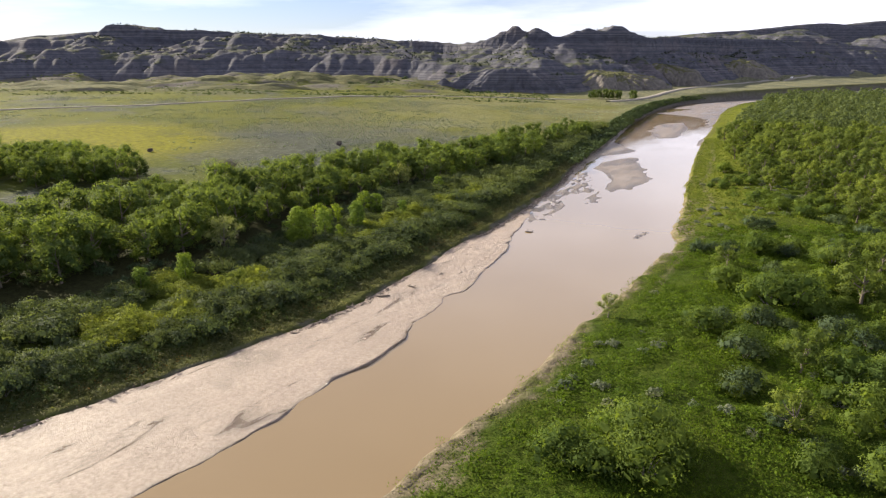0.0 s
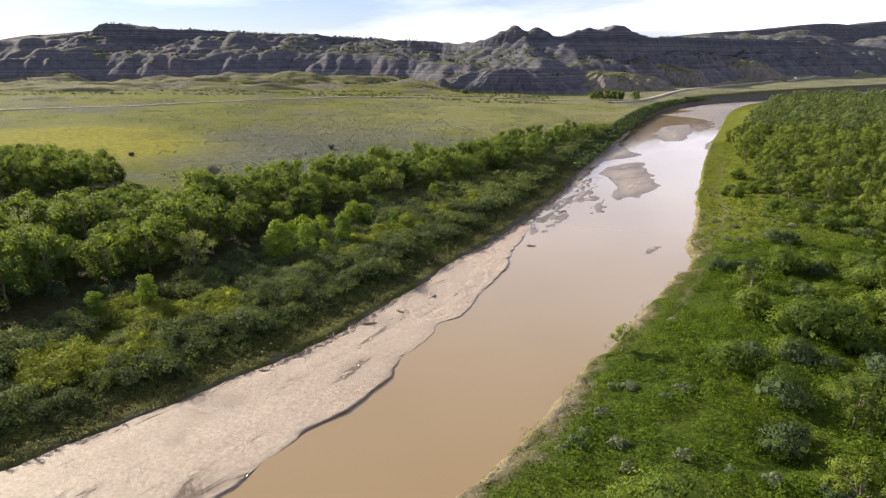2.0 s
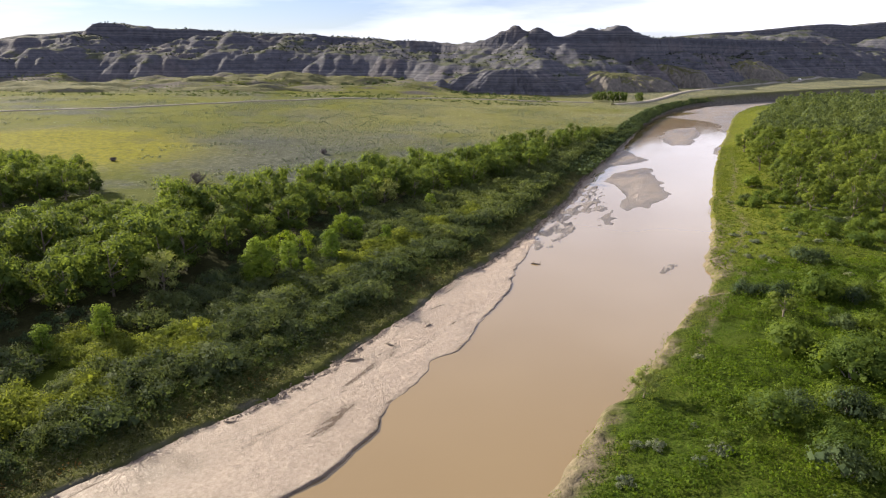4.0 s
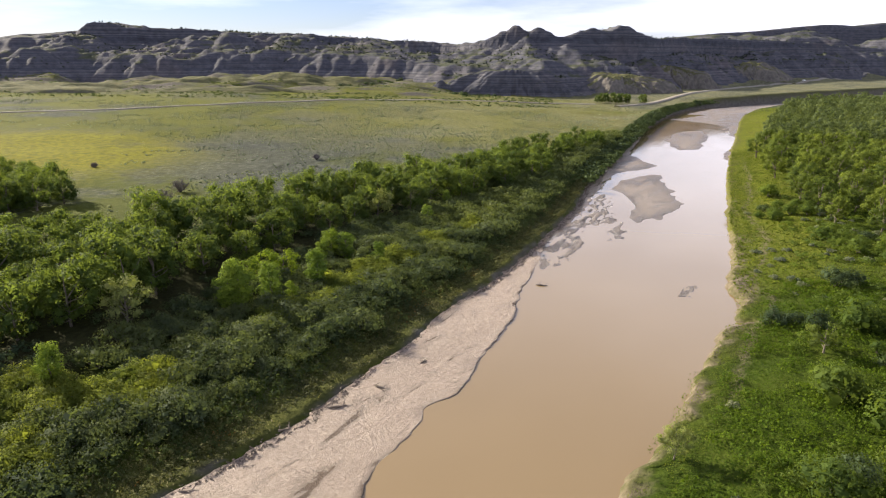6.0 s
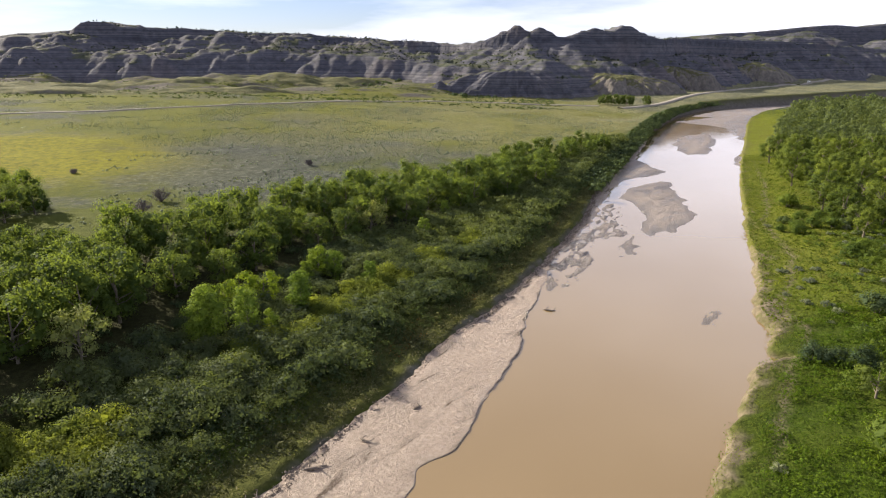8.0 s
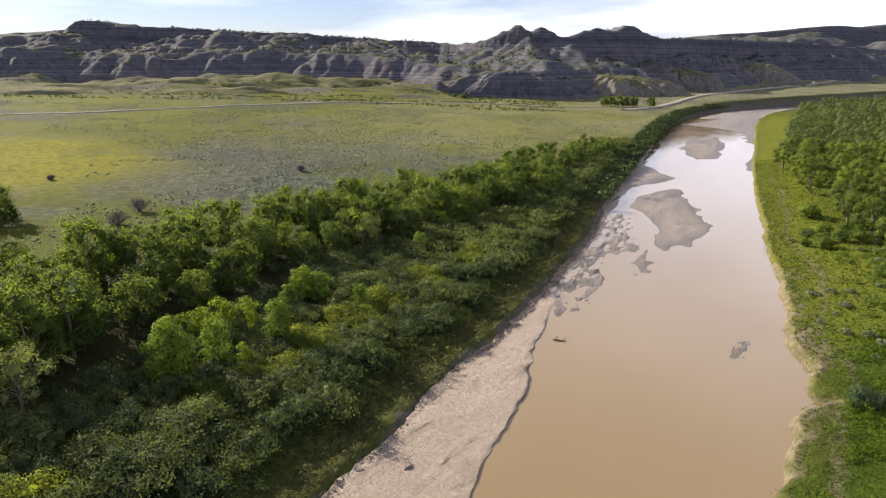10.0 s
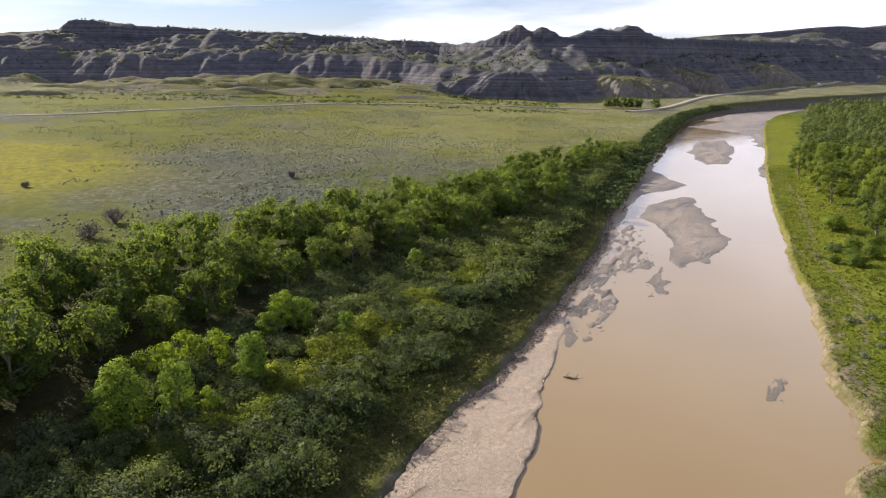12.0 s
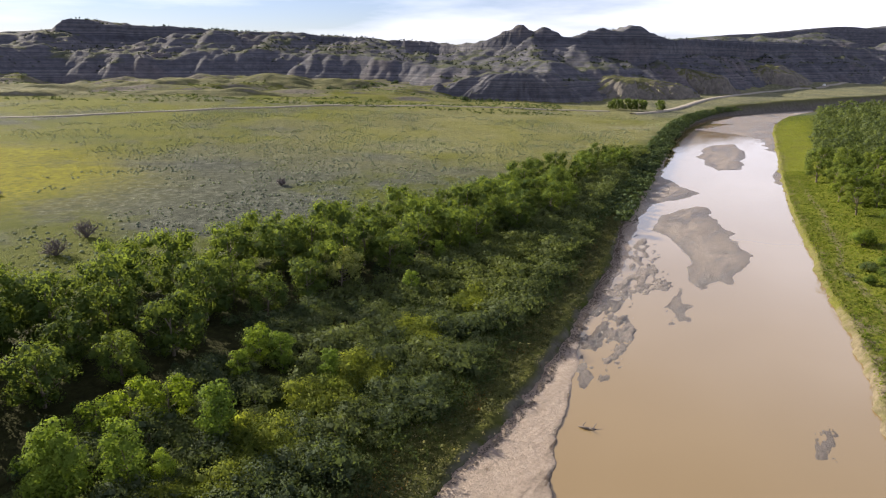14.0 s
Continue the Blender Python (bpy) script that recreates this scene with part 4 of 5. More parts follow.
def scatter(box, count, gap, accept, taken=None):
    """Random places in box = (x0, x1, y0, y1), no two nearer than gap, where accept(x, y) holds."""
    done = list(taken or [])
    first = len(done)
    cell = {}
    for q in done:
        cell.setdefault((int(q[0] // gap), int(q[1] // gap)), []).append(q)
    xs, ys = rng.uniform(box[0], box[1], count), rng.uniform(box[2], box[3], count)
    ok = accept(xs, ys)
    for x, y in zip(xs[ok], ys[ok]):
        i, j = int(x // gap), int(y // gap)
        if all((x - a) ** 2 + (y - b) ** 2 > gap * gap for di in (-1, 0, 1) for dj in (-1, 0, 1) for a, b in cell.get((i + di, j + dj), ())):
            cell.setdefault((i, j), []).append((x, y))
            done.append((x, y))
    return done[first:]


def mass(name, label, category, places, shapes, scales, leaf, group=""):
    """Many plants of a far thicket as one mesh."""
    pieces = []
    for (x, y), s in zip(places, scales):
        v, f, q = shapes[int(rng.integers(len(shapes)))][1]
        a = rng.uniform(0, 2 * np.pi)
        co, si = math.cos(a), math.sin(a)
        z = float(plain_height(np.float64(x), np.float64(y))) - 0.1
        pieces.append((np.stack([x + s * (v[:, 0] * co - v[:, 1] * si), y + s * (v[:, 0] * si + v[:, 1] * co), z + s * v[:, 2]], -1), f,
                       np.stack([q[:, 0] * co - q[:, 1] * si, q[:, 0] * si + q[:, 1] * co, q[:, 2]], -1)))
    v, f, q = join(pieces)
    return tagged(new(name, mesh_np(name, v, f, leaf, normals=q)), label, category, group, "stuff")


def tufts(name, label, category, x, y, size, leaf, up=0.5, lift=0.0):
    """Low herbs and grass over a stretch of ground, as one mesh."""
    z = plain_height(x, y) + lift
    nrm = unit(rng.normal(size=(len(x), 3)) * np.array([1, 1, 0.5]) + np.array([0, 0, up]))
    shade = unit(nrm * 0.3 + np.array([0, 0, 0.8]))
    v, f, q = kites(np.stack([x, y, z + size * 0.35], -1), nrm, size, 0.55, shade)
    return tagged(new(name, mesh_np(name, v, f, leaf, normals=q)), label, category, kind="stuff")


def u_left(x, y):
    return (left_bank(y) - x) * across(y)


def v_right(x, y):
    return (x - right_bank(y)) * across(y)


COTTON = plant("cottonwood_tree", "leafy green cottonwood tree in the riverside grove", "tree", "cottonwood grove",
               [tree_shape(rng.uniform(8.8, 11.2), rng.uniform(3.3, 4.3), 22, 3300, 0.168, 0.14, clump_r=(0.12, 0.21), core=15) for _ in range(7)], LEAF_COTTON)
YOUNG = plant("young_cottonwood", "bright green young cottonwood above the willows", "tree", "young cottonwoods",
              [tree_shape(7.6, 2.1, 22, 3000, 0.130, 0.08, 0.35, 0.03, 5, 0.12, (0.11, 0.17)) for _ in range(4)], LEAF_YOUNG)
PALE = plant("pale_olive_tree", "pale olive-green tree with rounded tufts of leaves", "tree", "",
             [tree_shape(8.2, 3.2, 14, 2200, 0.140, 0.32, 0.0, 0.05, 9, 0.16, (0.13, 0.18)) for _ in range(2)], LEAF_OLIVE)
YELLOW = plant("yellow_green_tree", "low rounded yellow-green tree among the willows", "tree", "yellow-green trees",
               [tree_shape(7.0, 3.2, 20, 2300, 0.120, 0.08, 0.0, 0.0, 6, 0.13, (0.13, 0.19)) for _ in range(2)], LEAF_LIME)
WILLOW = plant("willow_shrub", "grey-green willow shrub in the bank thicket", "shrub", "willow thicket",
               [shrub_shape(rng.uniform(2.8, 3.8), rng.uniform(1.8, 2.5), 13, 1350, 0.102) for _ in range(5)], LEAF_WILLOW, TWIG, "foliage", "stem")
GOLD = plant("yellow_willow", "sunlit yellow-green sandbar willow near the bank", "shrub", "yellow willows",
             [shrub_shape(rng.uniform(2.4, 3.1), rng.uniform(1.6, 2.2), 13, 1350, 0.094) for _ in range(4)], LEAF_GOLD, TWIG, "foliage", "stem")
DARK = plant("dark_shrub", "dark green dense shrub in the meadow", "shrub", "meadow shrubs",
             [shrub_shape(rng.uniform(2.0, 2.8), rng.uniform(1.4, 2.0), 11, 1400, 0.085) for _ in range(4)], LEAF_DARK, TWIG, "foliage", "stem")
BUSH = plant("green_bush", "bushy green shrub among meadow grass", "shrub", "meadow bushes",
             [shrub_shape(rng.uniform(2.6, 3.6), rng.uniform(1.3, 2.0), 14, 1900, 0.084, 1.0) for _ in range(5)], LEAF_BUSH, TWIG, "foliage", "stem")
SAGE = plant("sagebrush", "silvery grey sagebrush clump in green meadow", "sagebrush", "meadow sagebrush",
             [shrub_shape(0.85, 0.75, 8, 260, 0.095) for _ in range(4)], LEAF_SAGE, TWIG, "foliage", "stem")
GNARL = plant("gnarled_tree", "gnarled small tree with dark bare trunk and open crown", "tree", "riverbank woods",
              [tree_shape(rng.uniform(7.0, 9.0), rng.uniform(2.9, 3.8), 16, 1600, 0.180, 0.28, 0.0, 0.12, 9, 0.24, (0.11, 0.20)) for _ in range(5)], LEAF_GNARL)

# left grove


def in_grove(x, y):
    u = u_left(x, y)
    front = 44 - 5 * step(108, 122, y) - 23 * step(150, 230, y) - 6 * step(240, 300, y) + 4 * fbm(x / 12, y / 12, 2)
    return (u > front) & (u < BACK(y) + 5 * fbm(x / 15, y / 15, 2)) & (y < 335)


named = [(-33.6, 124.5), (-29.2, 126.5), (-23.8, 133.5), (-33.4, 135), (-30.5, 137), (-46, 116), (-43.5, 109), (-41.5, 103), (-48, 108), (-38.5, 111), (-45, 101)]
grove = scatter((-170, 70, 46, 335), 20000, 5.7, in_grove, named)
grove += scatter((-170, -86, 145, 225), 1200, 5.2, lambda x, y: ((x + 126) / 33) ** 2 + ((y - 189 + 0.3 * (x + 126)) / 19) ** 2 < 1)
grove.sort(key=lambda q: q[0] ** 2 + (q[1] - 45) ** 2)
for x, y in grove[:290]:
    small = 1.0 - 0.30 * float(step(170, 320, y))
    set_plant(COTTON, x, y, small * rng.uniform(0.66, 1.12))
if len(grove) > 290:
    LOWGROVE = [tree_shape(8.5, 3.0, 16, 650, 0.42, 0.16) for _ in range(5)]
    mass("cottonwood_grove", "far trees of the riverside cottonwood grove", "trees", grove[290:], LOWGROVE, rng.uniform(0.6, 0.85, len(grove)), LEAF_COTTON)
for (x, y), s, k in zip(named[:3], (1.12, 0.95, 0.95), (0, 1, 2)):
    set_plant(YOUNG, x, y, s, None, k)
for x, y, s in ((-34.6, 123.3, 0.95), (-24.9, 149, 0.75), (-22, 148.3, 0.75), (-26, 145, 0.62), (-15.6, 146, 0.6), (-46.5, 100, 0.75), (-26.5, 127.5, 0.5), (-8.5, 172, 0.62), (-5, 190, 0.6), (-52, 96, 0.6)):
    set_plant(YOUNG, x, y, s)
set_plant(PALE, -46, 115.5, 1.0, 20, 0)
set_plant(PALE, -19.5, 173, 0.9, 80, 1)
for x, y, s in ((-33.4, 135, 0.85), (-30.5, 137, 0.8), (-35.5, 133, 0.75)):
    set_plant(YELLOW, x, y, s)

# willows between grove and bank
def in_willow(x, y):
    u = u_left(x, y)
    return (u > 6.6 + 2.0 * fbm(x / 7, y / 7, 2)) & (u < 33 - 14 * step(165, 240, y) + 4 * fbm(x / 9, y / 9, 2)) & (y < 330)


will = scatter((-110, 70, 44, 330), 36000, 2.5, in_willow, named)
will.sort(key=lambda q: q[0] ** 2 + (q[1] - 60) ** 2)
STANDS = ((-47.5, 82, 4.5), (-46, 97, 4.5), (-36.5, 99, 4.0), (-40.5, 87, 2.5), (-27.8, 118.5, 2.5), (-23.9, 124.4, 2.0), (-19.8, 133, 3.0), (-15, 141.5, 3.0), (-20, 128.5, 2.2), (1, 169, 2.6), (-6, 158, 2.0), (-12, 148, 2.0))
def in_stand(x, y, wider=0.0):
    return np.min([np.hypot(x - a, y - b) - r for a, b, r in STANDS], axis=0) < wider + 1.0 * fbm(x / 3, y / 3, 2)


golden = scatter((-56, 8, 74, 178), 16000, 1.75, in_stand, named)
other = [q for q in will if not in_stand(q[0], q[1], 0.9)]
for x, y in golden[:150]:
    set_plant(GOLD, x, y, rng.uniform(0.85, 1.25))
for x, y in other[:290]:
    set_plant(WILLOW, x, y, rng.uniform(0.6, 1.25))
if len(other) > 290:
    mass("willow_thicket", "dense grey-green willow thicket along the bank", "shrubs", other[290:], [shrub_shape(3.3, 2.1, 10, 300, 0.19, 0.85, 5) for _ in range(5)], rng.uniform(0.75, 1.2, len(other)), LEAF_WILLOW)
if len(golden) > 150:
    mass("yellow_willow_thicket", "yellow-green willow thicket along the bank", "shrubs", golden[150:], GOLD["shapes"], rng.uniform(0.7, 1.1, len(golden)), LEAF_GOLD)

# dark shrubs added to stand in for the deep shade by the grove
shade = scatter((-120, 40, 66, 260), 9000, 3.4, lambda x, y: (u_left(x, y) > 30 - 14 * step(165, 240, y)) & (u_left(x, y) < 52 - 20 * step(165, 240, y)) & (fbm(x / 8 + 1, y / 8, 2) > 0.05), named)
mass("grove_undergrowth", "dark green shrubs added to deepen the shade of the grove", "shrubs", shade, [shrub_shape(2.0, 1.5, 8, 260, 0.125, 0.85, 5) for _ in range(5)], rng.uniform(0.5, 1.2, len(shade)), LEAF_DARK)

# riverbank woods
WOOD_EDGE = hermite([(40, 60), (75, 55), (110, 40), (135, 36), (152, 32), (163, 28), (184, 21), (202, 17), (223, 14), (293, 11), (445, 22), (520, 20)])


def in_woods(x, y):
    v = v_right(x, y)
    return (v > WOOD_EDGE(y) + 3 * fbm(x / 10, y / 10, 2)) & (x < 0.80 * y + 40) & (y < 560)


woods = scatter((55, 420, 130, 560), 16000, 6.6, in_woods, [(86.5, 202), (82.7, 178.8), (93.8, 190.5), (106.3, 195.3), (107, 179)])
woods.sort(key=lambda q: (q[0] - 20) ** 2 + (q[1] - 60) ** 2)
for x, y in woods[:200]:
    set_plant(GNARL, x, y, rng.uniform(0.7, 1.25))
LOW = [tree_shape(7.2, 2.9, 12, 300, 0.36, 0.22, clump_r=(0.13, 0.22), core=5) for _ in range(5)]
if len(woods) > 200:
    mass("river_woods", "far green woods on the inside of the bend", "trees", woods[200:], LOW, rng.uniform(0.75, 1.35, len(woods)), LEAF_WOODS)

# right meadow
set_plant(PALE, 20.2, 90.2, 0.5, 0, 0)
for x, y, s in ((86.5, 202, 1.0), (82.7, 178.8, 0.8), (93.8, 190.5, 0.85), (106.3, 195.3, 0.85), (107, 179, 0.95), (38.6, 71.8, 0.72), (31.6, 59.5, 0.7), (58.4, 94.4, 1.0), (45.6, 112.4, 0.6), (68.9, 107.4, 0.9), (63.5, 108, 0.8)):
    set_plant(GNARL, x, y, s)
for x, y, s in ((16.5, 57, 1.7), (18.6, 55.6, 1.4), (15.7, 52.7, 1.6), (9.0, 54.9, 1.4), (11.5, 53.2, 1.2), (41.5, 62.9, 1.5), (42.2, 68.7, 1.6), (45, 67, 1.4), (31.5, 84.2, 1.2), (44.5, 93.8, 1.6), (48.6, 94, 1.7),
                (46.5, 96.5, 1.5), (50.2, 90.8, 1.4), (41.2, 100.9, 1.5), (54.1, 119.4, 1.5), (63.5, 112, 1.4), (77.1, 148.3, 1.2), (81.4, 208.8, 1.3), (56, 100, 1.5), (61, 101, 1.5)):
    set_plant(BUSH, x, y, s)
for x, y, s in ((30.9, 69.5, 1.3), (33.6, 75.2, 1.3), (34.7, 86.2, 1.1), (40, 86.4, 1.3), (48.3, 83, 1.3), (52, 87, 1.2), (49, 120.3, 1.2), (46, 121.5, 1.0), (44.1, 122.6, 1.1), (60.9, 137.8, 1.4), (63.5, 138.3, 1.2), (80.1, 140.9, 1.2), (82.1, 132, 1.2),
                (33.5, 57.5, 1.0), (36, 53, 1.0)):
    set_plant(DARK, x, y, s)
sages = [(23.8, 64.4), (26.8, 62.8), (27.8, 59.1), (20.4, 66), (9.6, 68.5), (11.0, 69.3), (12.3, 71), (17, 80.5), (18.8, 80.2), (22, 77.5), (24.5, 79)]
sages += scatter((5, 90, 46, 190), 900, 2.6, lambda x, y: (v_right(x, y) > 4) & (v_right(x, y) < 55) & (fbm(x / 14 + 9, y / 14, 2) > 0.22), sages)
for x, y in sages[:130]:
    set_plant(SAGE, x, y, rng.uniform(0.7, 1.5))
thick = scatter((10, 140, 44, 215), 6000, 3.2, lambda x, y: (v_right(x, y) > 7 + 12 * step(74, 80, y) * step(122, 114, y)) & (v_right(x, y) < WOOD_EDGE(y) + 8) & (fbm(x / 16 + 2, y / 16 + 7, 2) > 0.30 - 0.020 * (v_right(x, y) - 9)))
for k, (x, y) in enumerate(thick[:330]):
    set_plant(BUSH if k % 5 else DARK, x, y, rng.uniform(0.5, 1.15))

# herbs
def spread_tufts(name, label, box, density, accept, size, leaf, up=0.5):
    count = int((box[1] - box[0]) * (box[3] - box[2]) * density)
    x, y = rng.uniform(box[0], box[1], count), rng.uniform(box[2], box[3], count)
    ok = accept(x, y)
    x, y = x[ok], y[ok]
    return tufts(name, label, "grass", x, y, size * rng.uniform(0.5, 1.3, len(x)), leaf, up)


spread_tufts("meadow_grass", "lush green meadow herbs and grass", (-10, 110, 40, 135), 26.0, lambda x, y: (v_right(x, y) > 2.6 + 2.2 * fbm(x / 6, y / 6, 3)) & (v_right(x, y) < 58), 0.105, LEAF_MEADOW, 1.1)
spread_tufts("meadow_grass", "lush green meadow grass farther along the bank", (40, 160, 135, 300), 4.0, lambda x, y: (v_right(x, y) > 0.8) & (v_right(x, y) < 45), 0.24, LEAF_GRASS, 1.1)
spread_tufts("bank_grass", "rank green and straw grass along the bank", (-95, 70, 44, 300), 17.0, lambda x, y: (u_left(x, y) > 0.3 + 1.5 * fbm(x / 3, y / 3, 2)) & (u_left(x, y) < 20), 0.15, LEAF_BANK, 0.9)
spread_tufts("dry_grass", "dry straw-coloured grass fringe on the bank", (-95, 70, 44, 300), 5.0, lambda x, y: (u_left(x, y) > -0.5) & (u_left(x, y) < 8), 0.13, LEAF_DRY, 0.9)
spread_tufts("dry_grass", "straw and green grass hanging over the crumbling bank", (-10, 110, 40, 240), 16.0, lambda x, y: (v_right(x, y) > 0.4 + fbm(x / 3, y / 3, 2)) & (v_right(x, y) < 4.8) & (fbm(x / 2.5 + 2, y / 2.5, 3) > -0.2), 0.11, LEAF_GOLD, 0.9)
spread_tufts("rusty_herbs", "rust-orange herbs on the bank edge", (-60, 40, 60, 220), 9.0, lambda x, y: (u_left(x, y) > 2.0) & (u_left(x, y) < 5.5) & (fbm(x / 4 + 7, y / 4, 2) > 0.33), 0.12, LEAF_RUST, 0.9)
spread_tufts("sage_apron", "grey sage and grass on the rising ground below the ridge", (-430, 130, 440, 640), 0.22, lambda x, y: (u_left(x, y) > 8) & (fbm(x / 30, y / 18, 3) > -0.1), 0.38, LEAF_SAGE, 0.8)
spread_tufts("point_bar_grass", "yellow-green grass on the low point bar", (40, 240, 135, 520), 2.2, lambda x, y: (v_right(x, y) > 0.6) & (v_right(x, y) < WOOD_EDGE(y) + 3), 0.22, LEAF_GOLD, 1.1)


# two leafless bushes on the flat
def bare_bush(x, y, size):
    ob = tagged(new("bare_bush"), "leafless purplish-grey bush on the grassy flat", "shrub", "bare bushes")
    pieces = []
    for k in range(34):
        a, el = k * 2.4, rng.uniform(0.35, 1.35)
        d = np.array([math.cos(a) * math.cos(el), math.sin(a) * math.cos(el), math.sin(el)])
        tip = d * size * rng.uniform(0.75, 1.05)
        pieces.append(tube([(0, 0, -0.1), tip * 0.5 + rng.normal(size=3) * 0.08, tip], [0.07, 0.05, 0.015], 4))
        for _ in range(5):
            b = tip * rng.uniform(0.45, 0.9)
            pieces.append(tube([b, b + unit(d + rng.normal(size=3) * 0.8) * size * 0.28], [0.035, 0.012], 3))
    v, f = join(pieces)
    part("branch_crown", mesh_np("branch_crown", v, f, TWIG), ob)
    cs = rng.normal(size=(700, 3)) * 0.42 * size * np.array([0.75, 0.75, 0.5]) + np.array([0, 0, size * 0.6])
    lv, lf, lq = kites(cs, unit(rng.normal(size=(700, 3))), np.full(700, 0.13))
    tagged(part("twig_cover", mesh_np("twig_cover", lv, lf, TWIG), ob), kind="stuff")
    ob.matrix_basis = pose(x, y, float(plain_height(np.float64(x), np.float64(y))), 0, 0, 40 * size)
    return ob


bare_bush(-74.0, 186.5, 3.2)
bare_bush(-75.1, 197.8, 3.4)
bare_bush(-116, 229, 1.3)
bare_bush(-51, 249, 1.7)

# junipers along the crest of the ridge, and scrub on its benches and in its gullies
def on_form(form, x, y):
    gx, gy, gz = form[0][0], form[1][:, 0], form[2]
    i = np.clip(np.searchsorted(gx, x) - 1, 0, len(gx) - 2)
    k = np.clip(np.searchsorted(gy, y) - 1, 0, len(gy) - 2)
    return np.minimum(np.minimum(gz[k, i], gz[k + 1, i]), np.minimum(gz[k, i + 1], gz[k + 1, i + 1])), gz[k + 1, i] - gz[k, i]


def hill_shrubs(name, label, form, x, y, size, leaf_n=18):
    z, grade = on_form(form, x, y)
    pieces = []
    for px, py, pz, k in zip(x, y, z, size):
        c = np.array([[px, py, pz + 0.7 * k], [px + rng.uniform(-0.6, 0.6) * k, py, pz + 1.3 * k]])
        pieces.append(spray(c, [k, 0.7 * k], leaf_n, 0.5, 1.0, 0.35, 0.5, 0))
    v, f, q = join(pieces)
    tagged(new(name, mesh_np(name, v, f, LEAF_JUNIPER, normals=q)), label, "shrubs", kind="stuff")


jx = np.concatenate([rng.uniform(-430, 0, 260), rng.uniform(180, 640, 150)])
jx = jx[fbm(jx / 30, 4.4, 3) > -0.05]
hill_shrubs("ridge_junipers", "dark junipers dotted along the ridge crest", ridge_form, jx, crest_y(jx) + rng.uniform(-6, 12, len(jx)), rng.uniform(0.6, 1.3, len(jx)))
hx = rng.uniform(-560, 560, 7200)
hy = foot_y(hx) + rng.uniform(0, 1, 7200) * (crest_y(hx) - foot_y(hx))
hz, grade = on_form(ridge_form, hx, hy)
ok = (hz > 8) & (np.abs(grade) < 1.5) & (fbm(hx / 24 + 3, hy / 24, 3) > -0.08)
hill_shrubs("slope_scrub", "dark scrub in the gullies and on the benches of the ridge", ridge_form, hx[ok], hy[ok], rng.uniform(0.5, 1.2, ok.sum()), 14)
hx, hy = rng.uniform(300, 900, 1300), rng.uniform(1150, 1350, 1300)
ok = fbm(hx / 40 + 3, hy / 40, 3) > 0.0
hill_shrubs("far_scrub", "dark scrub on the far eastern ridge", east_form, hx[ok], hy[ok], rng.uniform(1.2, 2.6, ok.sum()), 12)

fx = rng.uniform(225, 540, 1000)
spots = [(float(left_bank(y)) - d, float(y)) for y, d in zip(fx, rng.uniform(-1.6, 7, 1000))]
mass("far_bank_shrubs", "dark shrubs along the far cut bank", "shrubs", spots, [shrub_shape(2.2, 1.3, 5, 40, 0.46, 0.85, 2) for _ in range(4)], rng.uniform(0.4, 1.0, 1000), LEAF_DARK)

# clump of small trees by the far bend and scrub below the ridge
for x, y, k in ((92, 505, 0.62), (96, 507, 0.72), (101, 506, 0.8), (106, 507, 0.78), (110, 506, 0.85), (114, 508, 0.75), (124, 506, 0.85)):
    set_plant(COTTON, x, y, k)
spots = [(x, y) for x, y in zip(rng.uniform(-130, 20, 260), rng.uniform(520, 640, 260)) if fbm(x / 25, y / 25, 2) > 0.15]
mass("draw_scrub", "dark scrub in the draw below the ridge", "shrubs", spots, [shrub_shape(2.6, 1.6, 6, 70, 0.5, 0.85, 2) for _ in range(4)], rng.uniform(0.6, 1.4, len(spots)), LEAF_DARK)


# low forbs that roughen the meadow
forb = [shrub_shape(0.85, 0.62, 7, 84, 0.056, 0.85, 2) for _ in range(8)]
spots = scatter((-4, 100, 42, 140), 45000, 0.95, lambda x, y: (v_right(x, y) > 4.2 + fbm(x / 4, y / 4, 2)) & (v_right(x, y) < 46) & (fbm(x / 5 + 3, y / 4, 3) > -0.28))
mass("meadow_forbs", "knee-high green forbs all over the meadow", "herbs", spots, forb, rng.uniform(0.6, 1.9, len(spots)), LEAF_MEADOW)


tall = [shrub_shape(1.5, 1.0, 8, 150, 0.105, 0.85, 4) for _ in range(6)]
spots = scatter((18, 120, 78, 210), 8000, 2.3, lambda x, y: (v_right(x, y) > 10) & (v_right(x, y) < 62) & (fbm(x / 11 + 6, y / 6, 3) > 0.02))
mass("meadow_scrub", "waist-high green scrub in rows over the meadow", "shrubs", spots, tall, rng.uniform(0.5, 1.35, len(spots)), LEAF_BUSH)


# driftwood
def driftwood(x, y, z, length, turn, label):
    ob = tagged(new("driftwood"), label, "driftwood", "driftwood pieces")
    k = 6
    pts = [(length * (i / (k - 1) - 0.5), 0.06 * length * math.sin(i * 1.3 + length), 0.10 + 0.03 * length * math.sin(i * 0.9)) for i in range(k)]
    v, f = tube(pts, [0.05, 0.12, 0.15, 0.14, 0.10, 0.04], 7)
    part("log", mesh_np("log", v, f, DRIFT, True), ob)
    for i, side in ((1, 1), (3, -1), (4, 1)):
        b = np.array(pts[i])
        v, f = tube([b, b + np.array([0.12, 0.22 * side, 0.12]) * length, b + np.array([0.2, 0.34 * side, 0.16]) * length], [0.07, 0.045, 0.015], 5)
        part("branch_stub", mesh_np("branch_stub", v, f, DRIFT, True), ob)
    ob.matrix_basis = pose(x, y, z, 0, 0, turn)
    return ob


